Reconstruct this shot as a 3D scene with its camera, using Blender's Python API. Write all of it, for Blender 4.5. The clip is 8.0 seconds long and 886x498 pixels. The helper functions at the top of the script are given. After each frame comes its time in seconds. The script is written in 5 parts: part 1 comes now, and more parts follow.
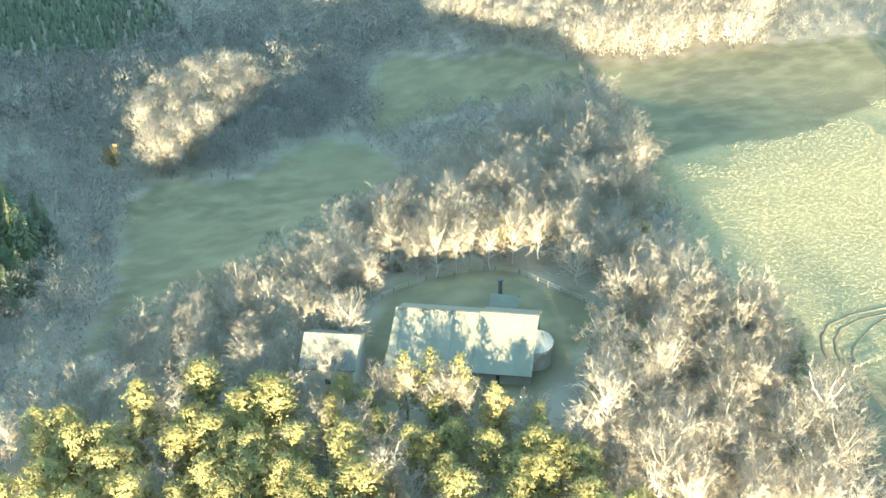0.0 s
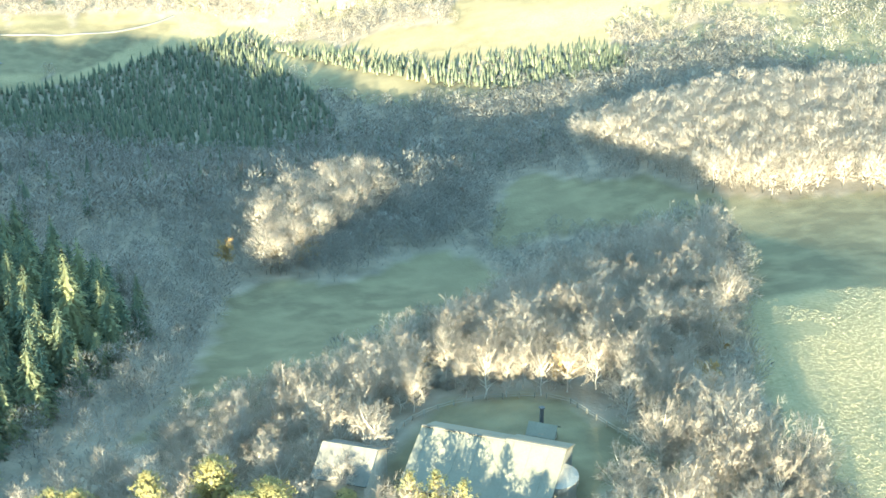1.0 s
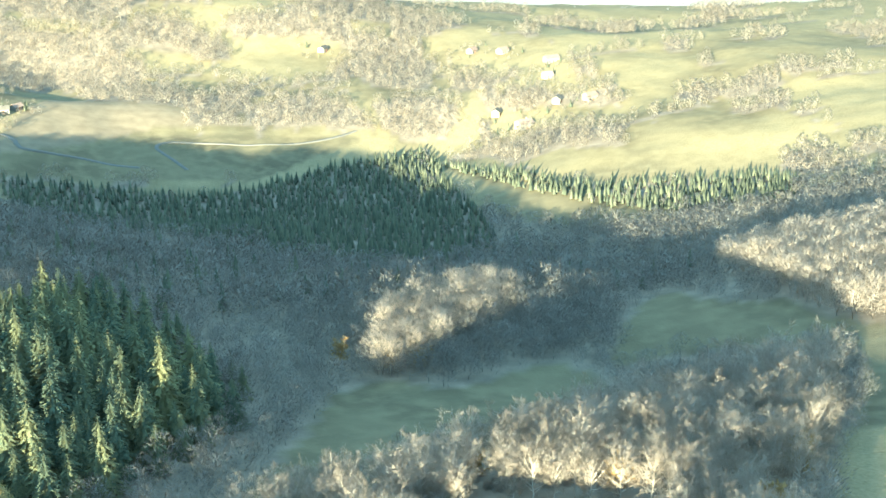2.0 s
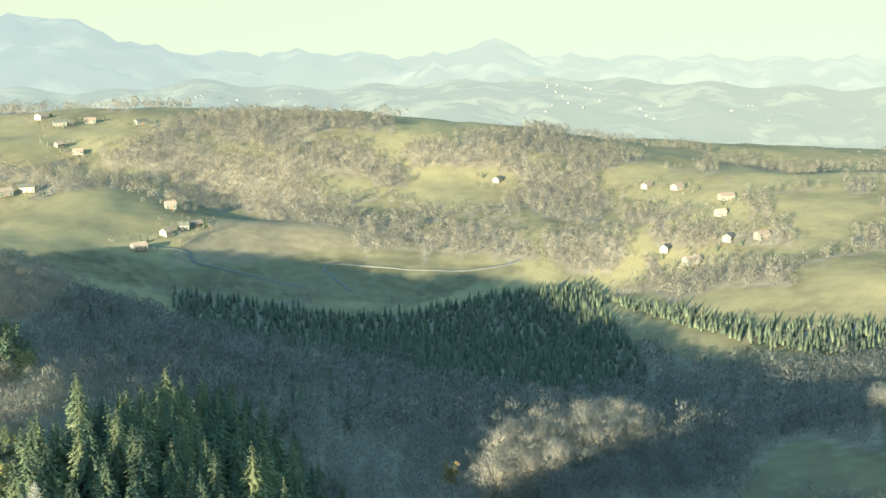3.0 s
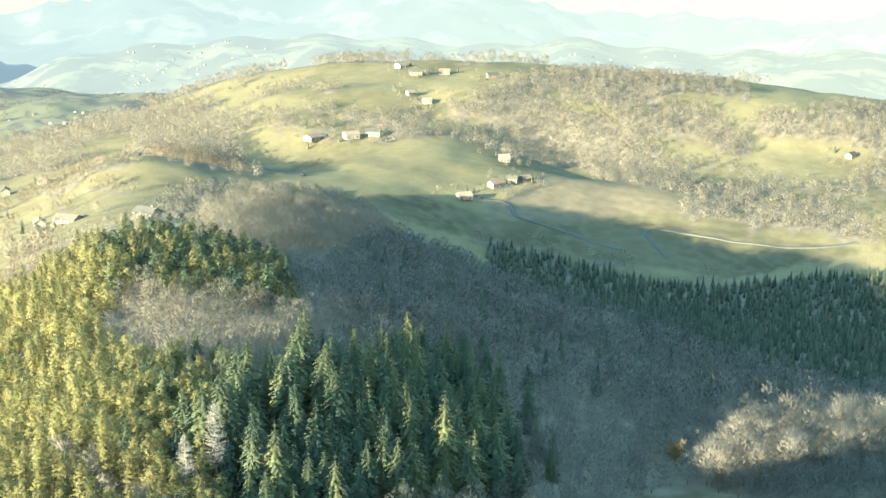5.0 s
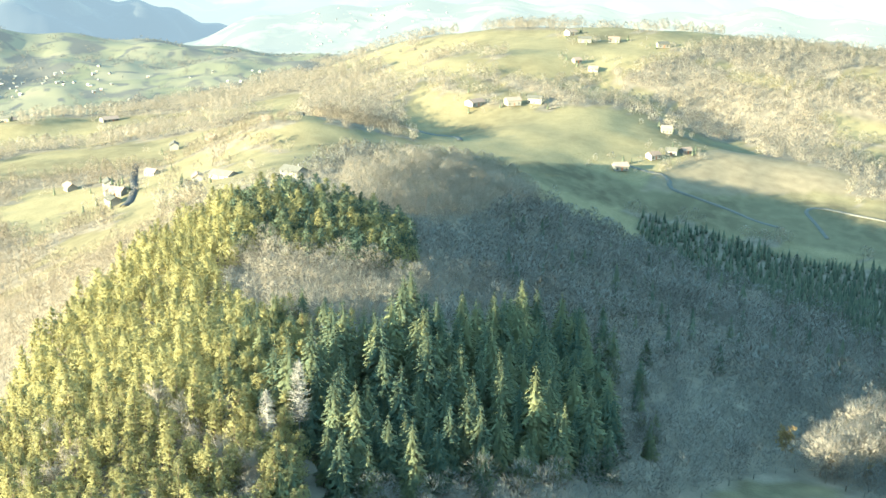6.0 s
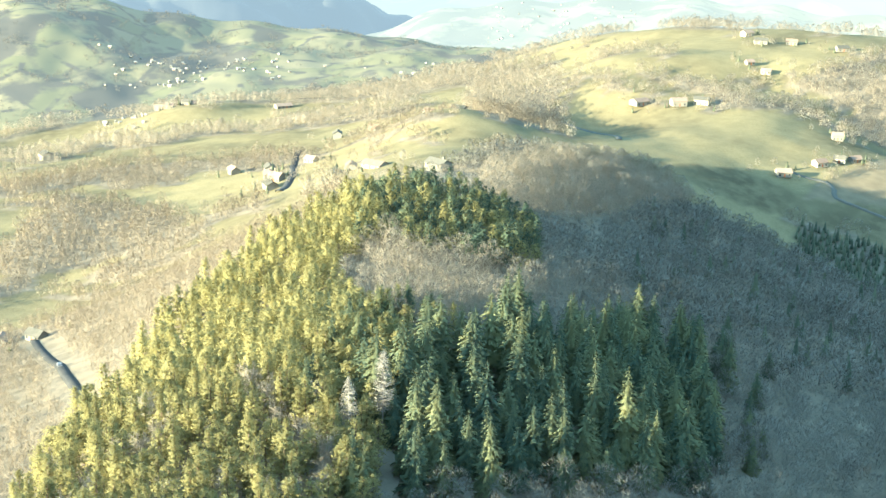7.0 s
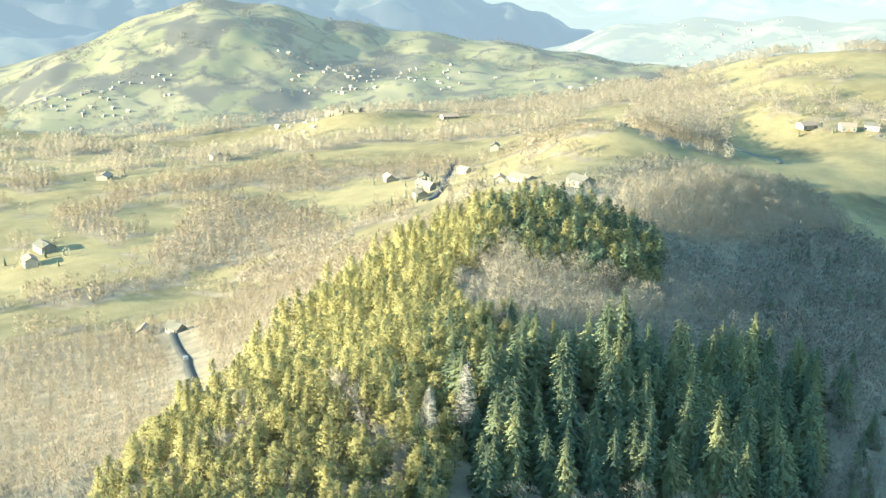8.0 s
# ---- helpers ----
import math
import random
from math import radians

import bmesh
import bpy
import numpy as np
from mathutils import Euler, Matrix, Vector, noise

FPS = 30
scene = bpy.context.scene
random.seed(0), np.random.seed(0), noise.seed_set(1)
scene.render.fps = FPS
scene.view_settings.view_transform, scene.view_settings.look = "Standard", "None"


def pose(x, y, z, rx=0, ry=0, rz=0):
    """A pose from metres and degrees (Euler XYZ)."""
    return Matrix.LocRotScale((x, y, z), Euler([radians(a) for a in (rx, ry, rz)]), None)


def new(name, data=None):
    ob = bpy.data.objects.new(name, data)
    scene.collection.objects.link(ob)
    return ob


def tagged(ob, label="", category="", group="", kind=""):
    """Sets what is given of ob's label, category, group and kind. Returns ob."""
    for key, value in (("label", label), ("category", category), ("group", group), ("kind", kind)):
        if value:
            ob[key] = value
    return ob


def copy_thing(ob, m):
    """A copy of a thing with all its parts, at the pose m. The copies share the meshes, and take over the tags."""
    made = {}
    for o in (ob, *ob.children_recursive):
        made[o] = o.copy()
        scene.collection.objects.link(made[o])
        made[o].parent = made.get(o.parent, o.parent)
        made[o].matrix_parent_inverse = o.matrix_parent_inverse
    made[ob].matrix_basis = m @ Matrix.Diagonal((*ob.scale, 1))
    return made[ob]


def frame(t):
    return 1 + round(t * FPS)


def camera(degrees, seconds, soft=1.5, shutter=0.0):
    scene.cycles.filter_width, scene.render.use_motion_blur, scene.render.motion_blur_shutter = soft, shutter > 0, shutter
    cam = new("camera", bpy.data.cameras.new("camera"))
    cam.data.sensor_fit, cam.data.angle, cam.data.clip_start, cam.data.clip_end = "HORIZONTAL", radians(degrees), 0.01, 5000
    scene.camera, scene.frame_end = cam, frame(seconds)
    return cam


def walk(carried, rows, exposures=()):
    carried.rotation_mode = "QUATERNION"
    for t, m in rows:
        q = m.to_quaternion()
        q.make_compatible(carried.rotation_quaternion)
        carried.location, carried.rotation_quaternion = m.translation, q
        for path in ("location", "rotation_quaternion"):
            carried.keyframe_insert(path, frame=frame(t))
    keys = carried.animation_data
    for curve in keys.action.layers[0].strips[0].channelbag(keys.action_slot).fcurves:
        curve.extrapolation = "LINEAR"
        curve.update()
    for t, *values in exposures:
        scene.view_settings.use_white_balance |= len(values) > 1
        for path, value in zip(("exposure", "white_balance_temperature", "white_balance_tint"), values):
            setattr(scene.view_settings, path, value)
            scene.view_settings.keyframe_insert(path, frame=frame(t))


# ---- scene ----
cam = camera(37.67, 8.0)
# seconds, eye, heading to the left of +y, tilt, roll
PATH = [
    (0, (-87.72, 15.22, 118.69), -32.026, -29.531, -1.43),
    (0.5, (-74.77, 11.65, 116.90), -27.369, -26.883, -0.84),
    (1, (-62.19, 8.72, 115.15), -22.831, -24.250, -0.56),
    (1.2, (-57.04, 7.57, 114.19), -20.913, -23.090, -0.41),
    (2.3, (-26.92, 0.67, 104.34), -10.392, -16.274, -1.15),
    (2.5, (-22.11, 0.57, 103.57), -8.663, -14.692, -1.00),
    (3, (-10.89, 1.19, 102.43), -4.269, -12.410, -0.59),
    (3.5, (0.06, 1.90, 101.24), 0.010, -12.294, -0.46),
    (4, (10.94, 4.72, 100.50), 4.364, -12.262, -0.21),
    (4.5, (21.69, 7.36, 100.00), 8.701, -13.106, 0.05),
    (5, (32.25, 10.01, 100.08), 13.040, -14.039, 0.40),
    (5.2, (36.42, 11.25, 100.10), 14.777, -14.049, 0.55),
    (6.3, (58.37, 20.13, 100.65), 23.913, -16.149, 0.95),
    (6.5, (62.26, 21.97, 100.75), 25.655, -16.181, 1.16),
    (7, (71.63, 26.81, 101.25), 29.794, -15.977, 1.37),
    (7.5, (80.81, 31.82, 101.90), 33.978, -14.547, 1.69),
    (8, (89.87, 37.15, 102.88), 38.068, -15.668, 2.04),
]


def aim(eye, yaw, tilt, roll):
    return pose(*eye, 90 + tilt, 0, yaw) @ pose(0, 0, 0, 0, 0, roll)


walk(cam, [(t, aim(eye, yaw, tilt, roll)) for t, eye, yaw, tilt, roll in PATH],
     exposures=[(0, 3.66, 6150, 5), (1.2, 3.64, 5750, 3), (2.4, 2.85, 5650, -1), (3.0, 2.46, 5650, -2), (4.1, 2.48, 5650, -2), (4.6, 2.62, 5650, -2), (5.2, 2.92, 5700, -1), (6.3, 3.12, 5700, 0), (8, 2.98, 5700, 1)])

# ---- daylight ----
SHADOW_HEADING = radians(30)   # the way the shadows fall, from +y towards +x
SUN_HEIGHT = radians(11.5)
sun_data = bpy.data.lights.new("sun", "SUN")
sun_data.energy = 4.2
sun_data.angle = radians(0.6)
sun_data.color = (1.0, 0.85, 0.54)
sun = new("sun", sun_data)
sun_way = Vector((math.sin(SHADOW_HEADING) * math.cos(SUN_HEIGHT), math.cos(SHADOW_HEADING) * math.cos(SUN_HEIGHT), -math.sin(SUN_HEIGHT)))
sun.rotation_mode = "QUATERNION"
sun.rotation_quaternion = sun_way.to_track_quat("-Z", "Y")
sun.location = (-60, -200, 300)

world = bpy.data.worlds.new("winter_sky")
scene.world = world
world.use_nodes = True
wn = world.node_tree
wn.nodes.clear()
w_out = wn.nodes.new("ShaderNodeOutputWorld")
w_bg = wn.nodes.new("ShaderNodeBackground")
w_sky = wn.nodes.new("ShaderNodeTexSky")
w_sky.sky_type = "NISHITA"
w_sky.sun_disc = False
w_sky.sun_elevation = SUN_HEIGHT
w_sky.sun_rotation = SHADOW_HEADING + math.pi
w_sky.altitude = 600
w_sky.air_density, w_sky.dust_density, w_sky.ozone_density = 1.0, 0.8, 2.0
w_coord = wn.nodes.new("ShaderNodeTexCoord")
w_lift = wn.nodes.new("ShaderNodeVectorMath")
w_lift.operation = "ADD"
w_lift.inputs[1].default_value = (0, 0, 0.40)   # the hills lie below eye level, and the haze band with them
wn.links.new(w_coord.outputs["Generated"], w_lift.inputs[0])
wn.links.new(w_lift.outputs[0], w_sky.inputs["Vector"])
# thin winter haze evens out the clear sky, cream low down and blue-grey overhead
w_split = wn.nodes.new("ShaderNodeSeparateXYZ")
wn.links.new(w_coord.outputs["Generated"], w_split.inputs[0])
w_rise = wn.nodes.new("ShaderNodeMapRange")
w_rise.inputs["From Min"].default_value, w_rise.inputs["From Max"].default_value = 0.1, 0.5
wn.links.new(w_split.outputs["Z"], w_rise.inputs["Value"])
w_tone = wn.nodes.new("ShaderNodeMix")
w_tone.data_type = "RGBA"
w_tone.inputs["A"].default_value = (0.98, 0.90, 0.52, 1)
w_tone.inputs["B"].default_value = (0.54, 1.02, 1.36, 1)
wn.links.new(w_rise.outputs[0], w_tone.inputs["Factor"])
w_haze = wn.nodes.new("ShaderNodeMix")
w_haze.data_type = "RGBA"
w_haze.inputs["Factor"].default_value = 0.95
wn.links.new(w_sky.outputs[0], w_haze.inputs["A"])
wn.links.new(w_tone.outputs["Result"], w_haze.inputs["B"])
wn.links.new(w_haze.outputs["Result"], w_bg.inputs["Color"])
wn.links.new(w_bg.outputs[0], w_out.inputs["Surface"])
w_bg.inputs["Strength"].default_value = 0.18

rng = np.random.default_rng(7)


# ---- materials ----
def surface(name, dark, light, size=1.0, rough=0.9, fine=8.0, bump=0.3, spread=0.25, per_object=0.0, per_island=0.0, fine_mix=0.4, thin=0.0, per_tree=0.0):
    """Two-scale mottled matte surface between two colours; size in metres of the large mottling."""
    m = bpy.data.materials.new(name)
    m.use_nodes = True
    nt = m.node_tree
    bsdf = nt.nodes["Principled BSDF"]
    bsdf.inputs["Roughness"].default_value = rough
    bsdf.inputs["Specular IOR Level"].default_value = 0.15
    geo = nt.nodes.new("ShaderNodeNewGeometry")
    n1 = nt.nodes.new("ShaderNodeTexNoise")
    n1.inputs["Scale"].default_value = 1.0 / size
    n1.inputs["Detail"].default_value = 4
    n2 = nt.nodes.new("ShaderNodeTexNoise")
    n2.inputs["Scale"].default_value = fine / size
    n2.inputs["Detail"].default_value = 3
    for n in (n1, n2):
        nt.links.new(geo.outputs["Position"], n.inputs["Vector"])
    mix = nt.nodes.new("ShaderNodeMath")
    mix.operation = "MULTIPLY_ADD"
    mix.inputs[1].default_value = fine_mix
    nt.links.new(n2.outputs["Fac"], mix.inputs[0])
    part1 = nt.nodes.new("ShaderNodeMath")
    part1.operation = "MULTIPLY"
    part1.inputs[1].default_value = 1.0 - fine_mix
    nt.links.new(n1.outputs["Fac"], part1.inputs[0])
    nt.links.new(part1.outputs[0], mix.inputs[2])
    last = mix.outputs[0]
    for amount, node_type, socket in ((per_object, "ShaderNodeObjectInfo", "Random"), (per_island, "ShaderNodeNewGeometry", "Random Per Island")):
        if amount:
            info = nt.nodes.new(node_type)
            vary = nt.nodes.new("ShaderNodeMath")
            vary.operation = "MULTIPLY_ADD"
            vary.inputs[1].default_value = amount
            nt.links.new(info.outputs[socket], vary.inputs[0])
            shift = nt.nodes.new("ShaderNodeMath")
            shift.operation = "ADD"
            shift.inputs[1].default_value = -amount / 2
            nt.links.new(last, shift.inputs[0])
            nt.links.new(shift.outputs[0], vary.inputs[2])
            last = vary.outputs[0]
    if per_tree:
        # every tree of a joined wood carries its own tone, from -0.5 to 0.5
        tone = nt.nodes.new("ShaderNodeAttribute")
        tone.attribute_name = "tone"
        vary = nt.nodes.new("ShaderNodeMath")
        vary.operation = "MULTIPLY_ADD"
        vary.inputs[1].default_value = per_tree
        nt.links.new(tone.outputs["Fac"], vary.inputs[0])
        nt.links.new(last, vary.inputs[2])
        last = vary.outputs[0]
    ramp = nt.nodes.new("ShaderNodeMapRange")
    ramp.inputs["From Min"].default_value = 0.5 - spread
    ramp.inputs["From Max"].default_value = 0.5 + spread
    nt.links.new(last, ramp.inputs["Value"])
    col = nt.nodes.new("ShaderNodeMix")
    col.data_type = "RGBA"
    col.inputs["A"].default_value = (*dark, 1)
    col.inputs["B"].default_value = (*light, 1)
    nt.links.new(ramp.outputs[0], col.inputs["Factor"])
    nt.links.new(col.outputs["Result"], bsdf.inputs["Base Color"])
    if thin:
        # needles and fine twigs pass part of the light on
        through_light = nt.nodes.new("ShaderNodeBsdfTranslucent")
        nt.links.new(col.outputs["Result"], through_light.inputs["Color"])
        both = nt.nodes.new("ShaderNodeMixShader")
        both.inputs[0].default_value = thin
        nt.links.new(bsdf.outputs[0], both.inputs[1])
        nt.links.new(through_light.outputs[0], both.inputs[2])
        nt.links.new(both.outputs[0], nt.nodes["Material Output"].inputs["Surface"])
    if bump:
        b = nt.nodes.new("ShaderNodeBump")
        b.inputs["Strength"].default_value = bump
        b.inputs["Distance"].default_value = size * 0.15
        nt.links.new(n2.outputs["Fac"], b.inputs["Height"])
        nt.links.new(b.outputs[0], bsdf.inputs["Normal"])
    return m


BARK_PALE = surface("pale_bark", (0.34, 0.3, 0.25), (0.58, 0.53, 0.46), 0.8, per_object=0.3)
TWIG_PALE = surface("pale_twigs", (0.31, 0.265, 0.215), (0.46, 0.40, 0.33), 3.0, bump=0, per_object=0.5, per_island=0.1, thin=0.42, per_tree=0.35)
# darker twigs, also put in for shade in the grove and valley woods
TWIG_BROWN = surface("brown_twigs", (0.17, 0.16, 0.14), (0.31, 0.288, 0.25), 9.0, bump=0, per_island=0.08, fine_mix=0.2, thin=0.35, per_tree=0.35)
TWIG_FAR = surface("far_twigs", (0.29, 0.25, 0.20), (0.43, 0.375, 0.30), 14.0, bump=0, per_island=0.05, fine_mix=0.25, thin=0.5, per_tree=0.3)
TWIG_SCRUB = surface("scrub_twigs", (0.19, 0.158, 0.12), (0.30, 0.25, 0.19), 10.0, bump=0, per_island=0.08, fine_mix=0.25, thin=0.3, per_tree=0.7)
LEAF_RUST = surface("rust_leaves", (0.24, 0.16, 0.07), (0.42, 0.3, 0.13), 2.0, bump=0, per_island=0.5)
BARK_DARK = surface("dark_bark", (0.10, 0.075, 0.055), (0.22, 0.16, 0.12), 0.6)
NEEDLE_PINE = surface("pine_needles", (0.27, 0.25, 0.115), (0.40, 0.36, 0.165), 3.0, bump=0, per_object=0.4, per_island=0.12, thin=0.5, per_tree=0.3)
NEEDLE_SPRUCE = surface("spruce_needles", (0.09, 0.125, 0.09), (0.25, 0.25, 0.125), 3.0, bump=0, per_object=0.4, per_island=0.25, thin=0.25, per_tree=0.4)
NEEDLE_FAR = surface("far_needles", (0.10, 0.12, 0.085), (0.20, 0.215, 0.14), 12.0, bump=0, per_island=0.15, thin=0.25, per_tree=0.5)
DEAD_WOOD = surface("dead_wood", (0.18, 0.165, 0.15), (0.31, 0.29, 0.265), 1.5, bump=0, per_island=0.4)
ROAD_GREY = surface("worn_asphalt", (0.045, 0.045, 0.047), (0.085, 0.084, 0.082), 4.0)
ROAD_PALE = surface("pale_gravel", (0.11, 0.105, 0.092), (0.165, 0.157, 0.137), 4.0)
TRACK_EARTH = surface("earth_track", (0.10, 0.08, 0.052), (0.17, 0.138, 0.092), 3.0)
ROOF_PALE = surface("pale_sheet_roof", (0.125, 0.117, 0.088), (0.175, 0.163, 0.125), 3.0, rough=0.6, bump=0.1)
ROOF_TILE = surface("clay_tiles", (0.19, 0.135, 0.105), (0.33, 0.245, 0.195), 1.5, per_object=0.3)
ROOF_STONE = surface("grey_slab_roof", (0.075, 0.072, 0.062), (0.14, 0.13, 0.11), 1.2, per_object=0.3)
WALL_WHITE = surface("white_plaster", (0.18, 0.172, 0.15), (0.29, 0.275, 0.24), 2.5, per_object=0.3)
WALL_FAR = surface("weathered_plaster", (0.22, 0.21, 0.185), (0.36, 0.34, 0.3), 2.5, per_object=0.6)
WALL_STONE = surface("field_stone", (0.30, 0.27, 0.22), (0.52, 0.47, 0.39), 0.8, per_object=0.3)
GLASS_DARK = surface("dark_window", (0.03, 0.035, 0.04), (0.07, 0.075, 0.08), 1.0, rough=0.15, bump=0)
WOOD_DOOR = surface("red_brown_door", (0.30, 0.11, 0.06), (0.42, 0.17, 0.09), 0.6)
WOOD_FENCE = surface("weathered_wood", (0.16, 0.14, 0.11), (0.28, 0.25, 0.2), 0.5)
STRAW = surface("dry_grass", (0.24, 0.205, 0.125), (0.36, 0.31, 0.2), 4.0, bump=0, per_island=0.5)
IRON = surface("dark_iron", (0.05, 0.05, 0.05), (0.12, 0.12, 0.12), 0.3, rough=0.5)
CAR_PAINT = surface("car_paint", (0.15, 0.16, 0.18), (0.22, 0.23, 0.25), 2.0, rough=0.3, bump=0, per_object=0.6)

# rises and hollows: x, y, height, radius
LOW_GROUND = -62.6
HOME_HILLS = [
    (-74, -244, 24.6, 130), (112, -238, 15.2, 90), (-1064, -232, -44.7, 280), (316, -166, 36.4, 130),
    (-542, -166, -7.8, 130), (-212, -4, 5.5, 60), (190, 20, 9, 40), (598, 32, 12.1, 90),
    (10, 50, -6.4, 40), (-80, 50, -2.1, 40), (4, 68, 59.2, 130), (70, 80, -4.1, 40),
    (-20, 110, -4.5, 40), (160, 110, 2.5, 40), (-698, 140, 7.8, 90), (-602, 170, -27.4, 190),
    (-170, 170, 3.6, 40), (10, 170, 6, 40), (-110, 170, 4.3, 40), (-20, 200, 3.6, 40),
    (328, 212, -14.6, 60),
]
MEADOW_HILLS = [
    (-356, 212, -10.1, 60), (316, 224, 35.5, 130), (40, 230, 11.3, 40), (130, 230, 6.3, 40),
    (-110, 260, 17.5, 40), (10, 290, -2.6, 40), (-80, 320, 13, 40), (-260, 350, -8.3, 40),
    (100, 350, -6, 40), (-170, 350, 4.5, 40), (-500, 356, -10.6, 60), (628, 380, 17.1, 130),
    (-50, 380, -7.4, 40), (-356, 392, -14.7, 60), (-158, 410, 42.1, 90), (-200, 440, 8.7, 40),
    (190, 440, 2.7, 40), (472, 464, 7.3, 60), (-380, 470, -8.1, 40), (-32, 500, -10, 60),
    (-200, 530, 13.4, 40),
]
VALLEY_HILLS = [
    (-260, 530, 7.4, 40), (100, 530, -5.1, 40), (184, 572, -14.5, 60), (-428, 572, -10.9, 90),
    (-698, 572, -6.4, 90), (40, 590, -10.4, 40), (-1148, 608, -84.3, 420), (130, 620, -10.8, 40),
    (-50, 620, -10.3, 40), (-140, 620, 6.8, 40), (-266, 626, 25.4, 90), (292, 644, -12.1, 60),
    (598, 680, 5.3, 90), (-104, 752, -24.7, 60), (82, 770, -58.2, 130), (-350, 770, 20.7, 40),
    (-860, 788, -11.4, 90), (364, 788, -6.2, 60), (160, 860, -8.7, 40), (-50, 890, -9.5, 40),
    (-374, 896, 9.7, 90),
]
FAR_HILLS = [
    (220, 896, -14.4, 60), (-698, 926, -20.7, 130), (-740, 950, 16.3, 40), (628, 1004, -5.6, 130),
    (184, 1040, -17.1, 60), (-110, 1040, -15.8, 40), (-320, 1040, 17.2, 60), (4, 1058, -23, 90),
    (-932, 1082, -6.9, 130), (100, 1100, -7.5, 40), (-68, 1184, 12.3, 60), (328, 1220, 14.7, 90),
    (-698, 1220, -9.7, 90), (-428, 1220, 7.3, 90), (-230, 1238, 42.8, 130), (-1400, 1280, -50.8, 280),
    (82, 1316, 20.2, 130), (-104, 1382, 17.1, 90), (-896, 1616, -65.6, 280), (616, 1616, -49, 280),
    (-56, 1784, -25.6, 280), (-145, 1290, -13, 95), (310, 1240, -24, 110), (450, 1240, -13, 90), (-440, 1265, 16, 80),
    (155, 495, -14, 50), (-190, 700, 5, 45), (-178, 520, -5, 32), (-305, 905, -11, 36), (-279, 1005, -9, 27), (-216, 1052, -6, 25), (-60, 915, 3, 45),
]

NOISE_AT = [(0.031, 0.017, 0.3, 1.0), (-0.019, 0.035, 1.7, 0.8), (0.052, -0.041, 2.1, 0.5), (0.083, 0.061, 0.9, 0.35),
            (-0.11, 0.09, 4.2, 0.25), (0.16, 0.13, 5.1, 0.18), (0.012, -0.009, 2.6, 1.3), (-0.007, 0.013, 0.4, 1.2)]


def swell(x, y, k=1.0):
    """A smooth uneven field of about -1 to 1 over the plan."""
    total = 0.0
    for a, b, p, w in NOISE_AT:
        total = total + w * np.sin(k * (a * x + b * y) + p + 1.3 * np.sin(k * (b * x - a * y) * 0.7 + p * 2))
    return total / 3.2


def height(x, y):
    x, y = np.asarray(x, float), np.asarray(y, float)
    z = LOW_GROUND + 0.0 * x
    for cx, cy, rise, r in HOME_HILLS + MEADOW_HILLS + VALLEY_HILLS + FAR_HILLS:
        z = z + rise * np.exp(-((x - cx) ** 2 + (y - cy) ** 2) / (2 * r * r))
    out = np.hypot(x, y)
    far = np.clip((out - 450) / 500, 0, 1)
    for start, end, fall in ((1400, 2600, 170), (3000, 4500, 160)):
        k = np.clip((out - start) / (end - start), 0, 1)
        z = z - fall * k * k * (3 - 2 * k)
    return z + swell(x, y, 0.9) * (0.2 + 3.8 * far)


def inside(poly, x, y):
    x, y = np.asarray(x, float), np.asarray(y, float)
    hit = np.zeros(x.shape, bool)
    px, py = poly[-1]
    for qx, qy in poly:
        cut = ((qy > y) != (py > y)) & (x < (px - qx) * (y - qy) / ((py - qy) or 1e-9) + qx)
        hit ^= cut
        px, py = qx, qy
    return hit


# ---- the plan: what grows where ----
MEADOW_LOW = [(-37, 241), (-21, 264), (-3, 307), (12, 348), (29, 361), (51, 348), (68, 362), (89, 370), (97, 347), (86, 309), (66, 284), (48, 284), (27, 251), (7, 245), (-20, 240)]
MEADOW_EAST = [(253, 281), (170, 170), (90, 95), (46, 104), (61, 130), (67, 149), (68, 162), (82, 190), (106, 226), (138, 272), (163, 316), (150, 341), (124, 360), (102, 360), (122, 398),
               (151, 432), (154, 407), (161, 392), (174, 386), (176, 360), (190, 326), (216, 309)]
DRY_GRASS = [(112, 240), (136, 242), (158, 232), (206, 241), (140, 140), (93, 112), (75, 125), (70, 163), (90, 201)]
YARD = [(4, 191), (19, 205), (39, 198), (41, 192), (46, 175), (43, 166), (25, 157), (11, 149), (-6, 170)]
CONIFER_WOOD = [(-123, 804), (-81, 811), (-15, 790), (26, 800), (158, 872), (150, 758), (145, 640), (95, 600), (25, 620), (-46, 710), (-115, 766)]
CONIFER_BAND = [(152, 866), (190, 754), (216, 693), (299, 644), (300, 603), (272, 560), (245, 594), (202, 659), (179, 726), (153, 853)]
VALLEY_FIELD = [(161, 859), (183, 811), (213, 680), (252, 624), (228, 602), (187, 632), (160, 678), (153, 765)]
PLOUGH = [(-132, 839), (-115, 922), (-95, 970), (-5, 955), (-1, 925), (-34, 910), (-87, 870), (-115, 845)]
FARM_MEADOW = [(-295, 926), (-247, 962), (-168, 996), (-80, 987), (-95, 970), (-119, 917), (-131, 860), (-132, 835), (-183, 815), (-240, 800), (-303, 873)]
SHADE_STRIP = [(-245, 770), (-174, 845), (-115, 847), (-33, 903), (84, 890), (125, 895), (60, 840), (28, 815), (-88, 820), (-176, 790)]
MEADOW_MID = [(-45, 1108), (32, 1102), (49, 1156), (143, 1095), (120, 1057), (44, 1047), (-20, 1085)]
HILLTOP = [(-420, 1250), (-300, 1190), (-192, 1160), (-210, 1120), (-321, 1100), (-450, 1150)]
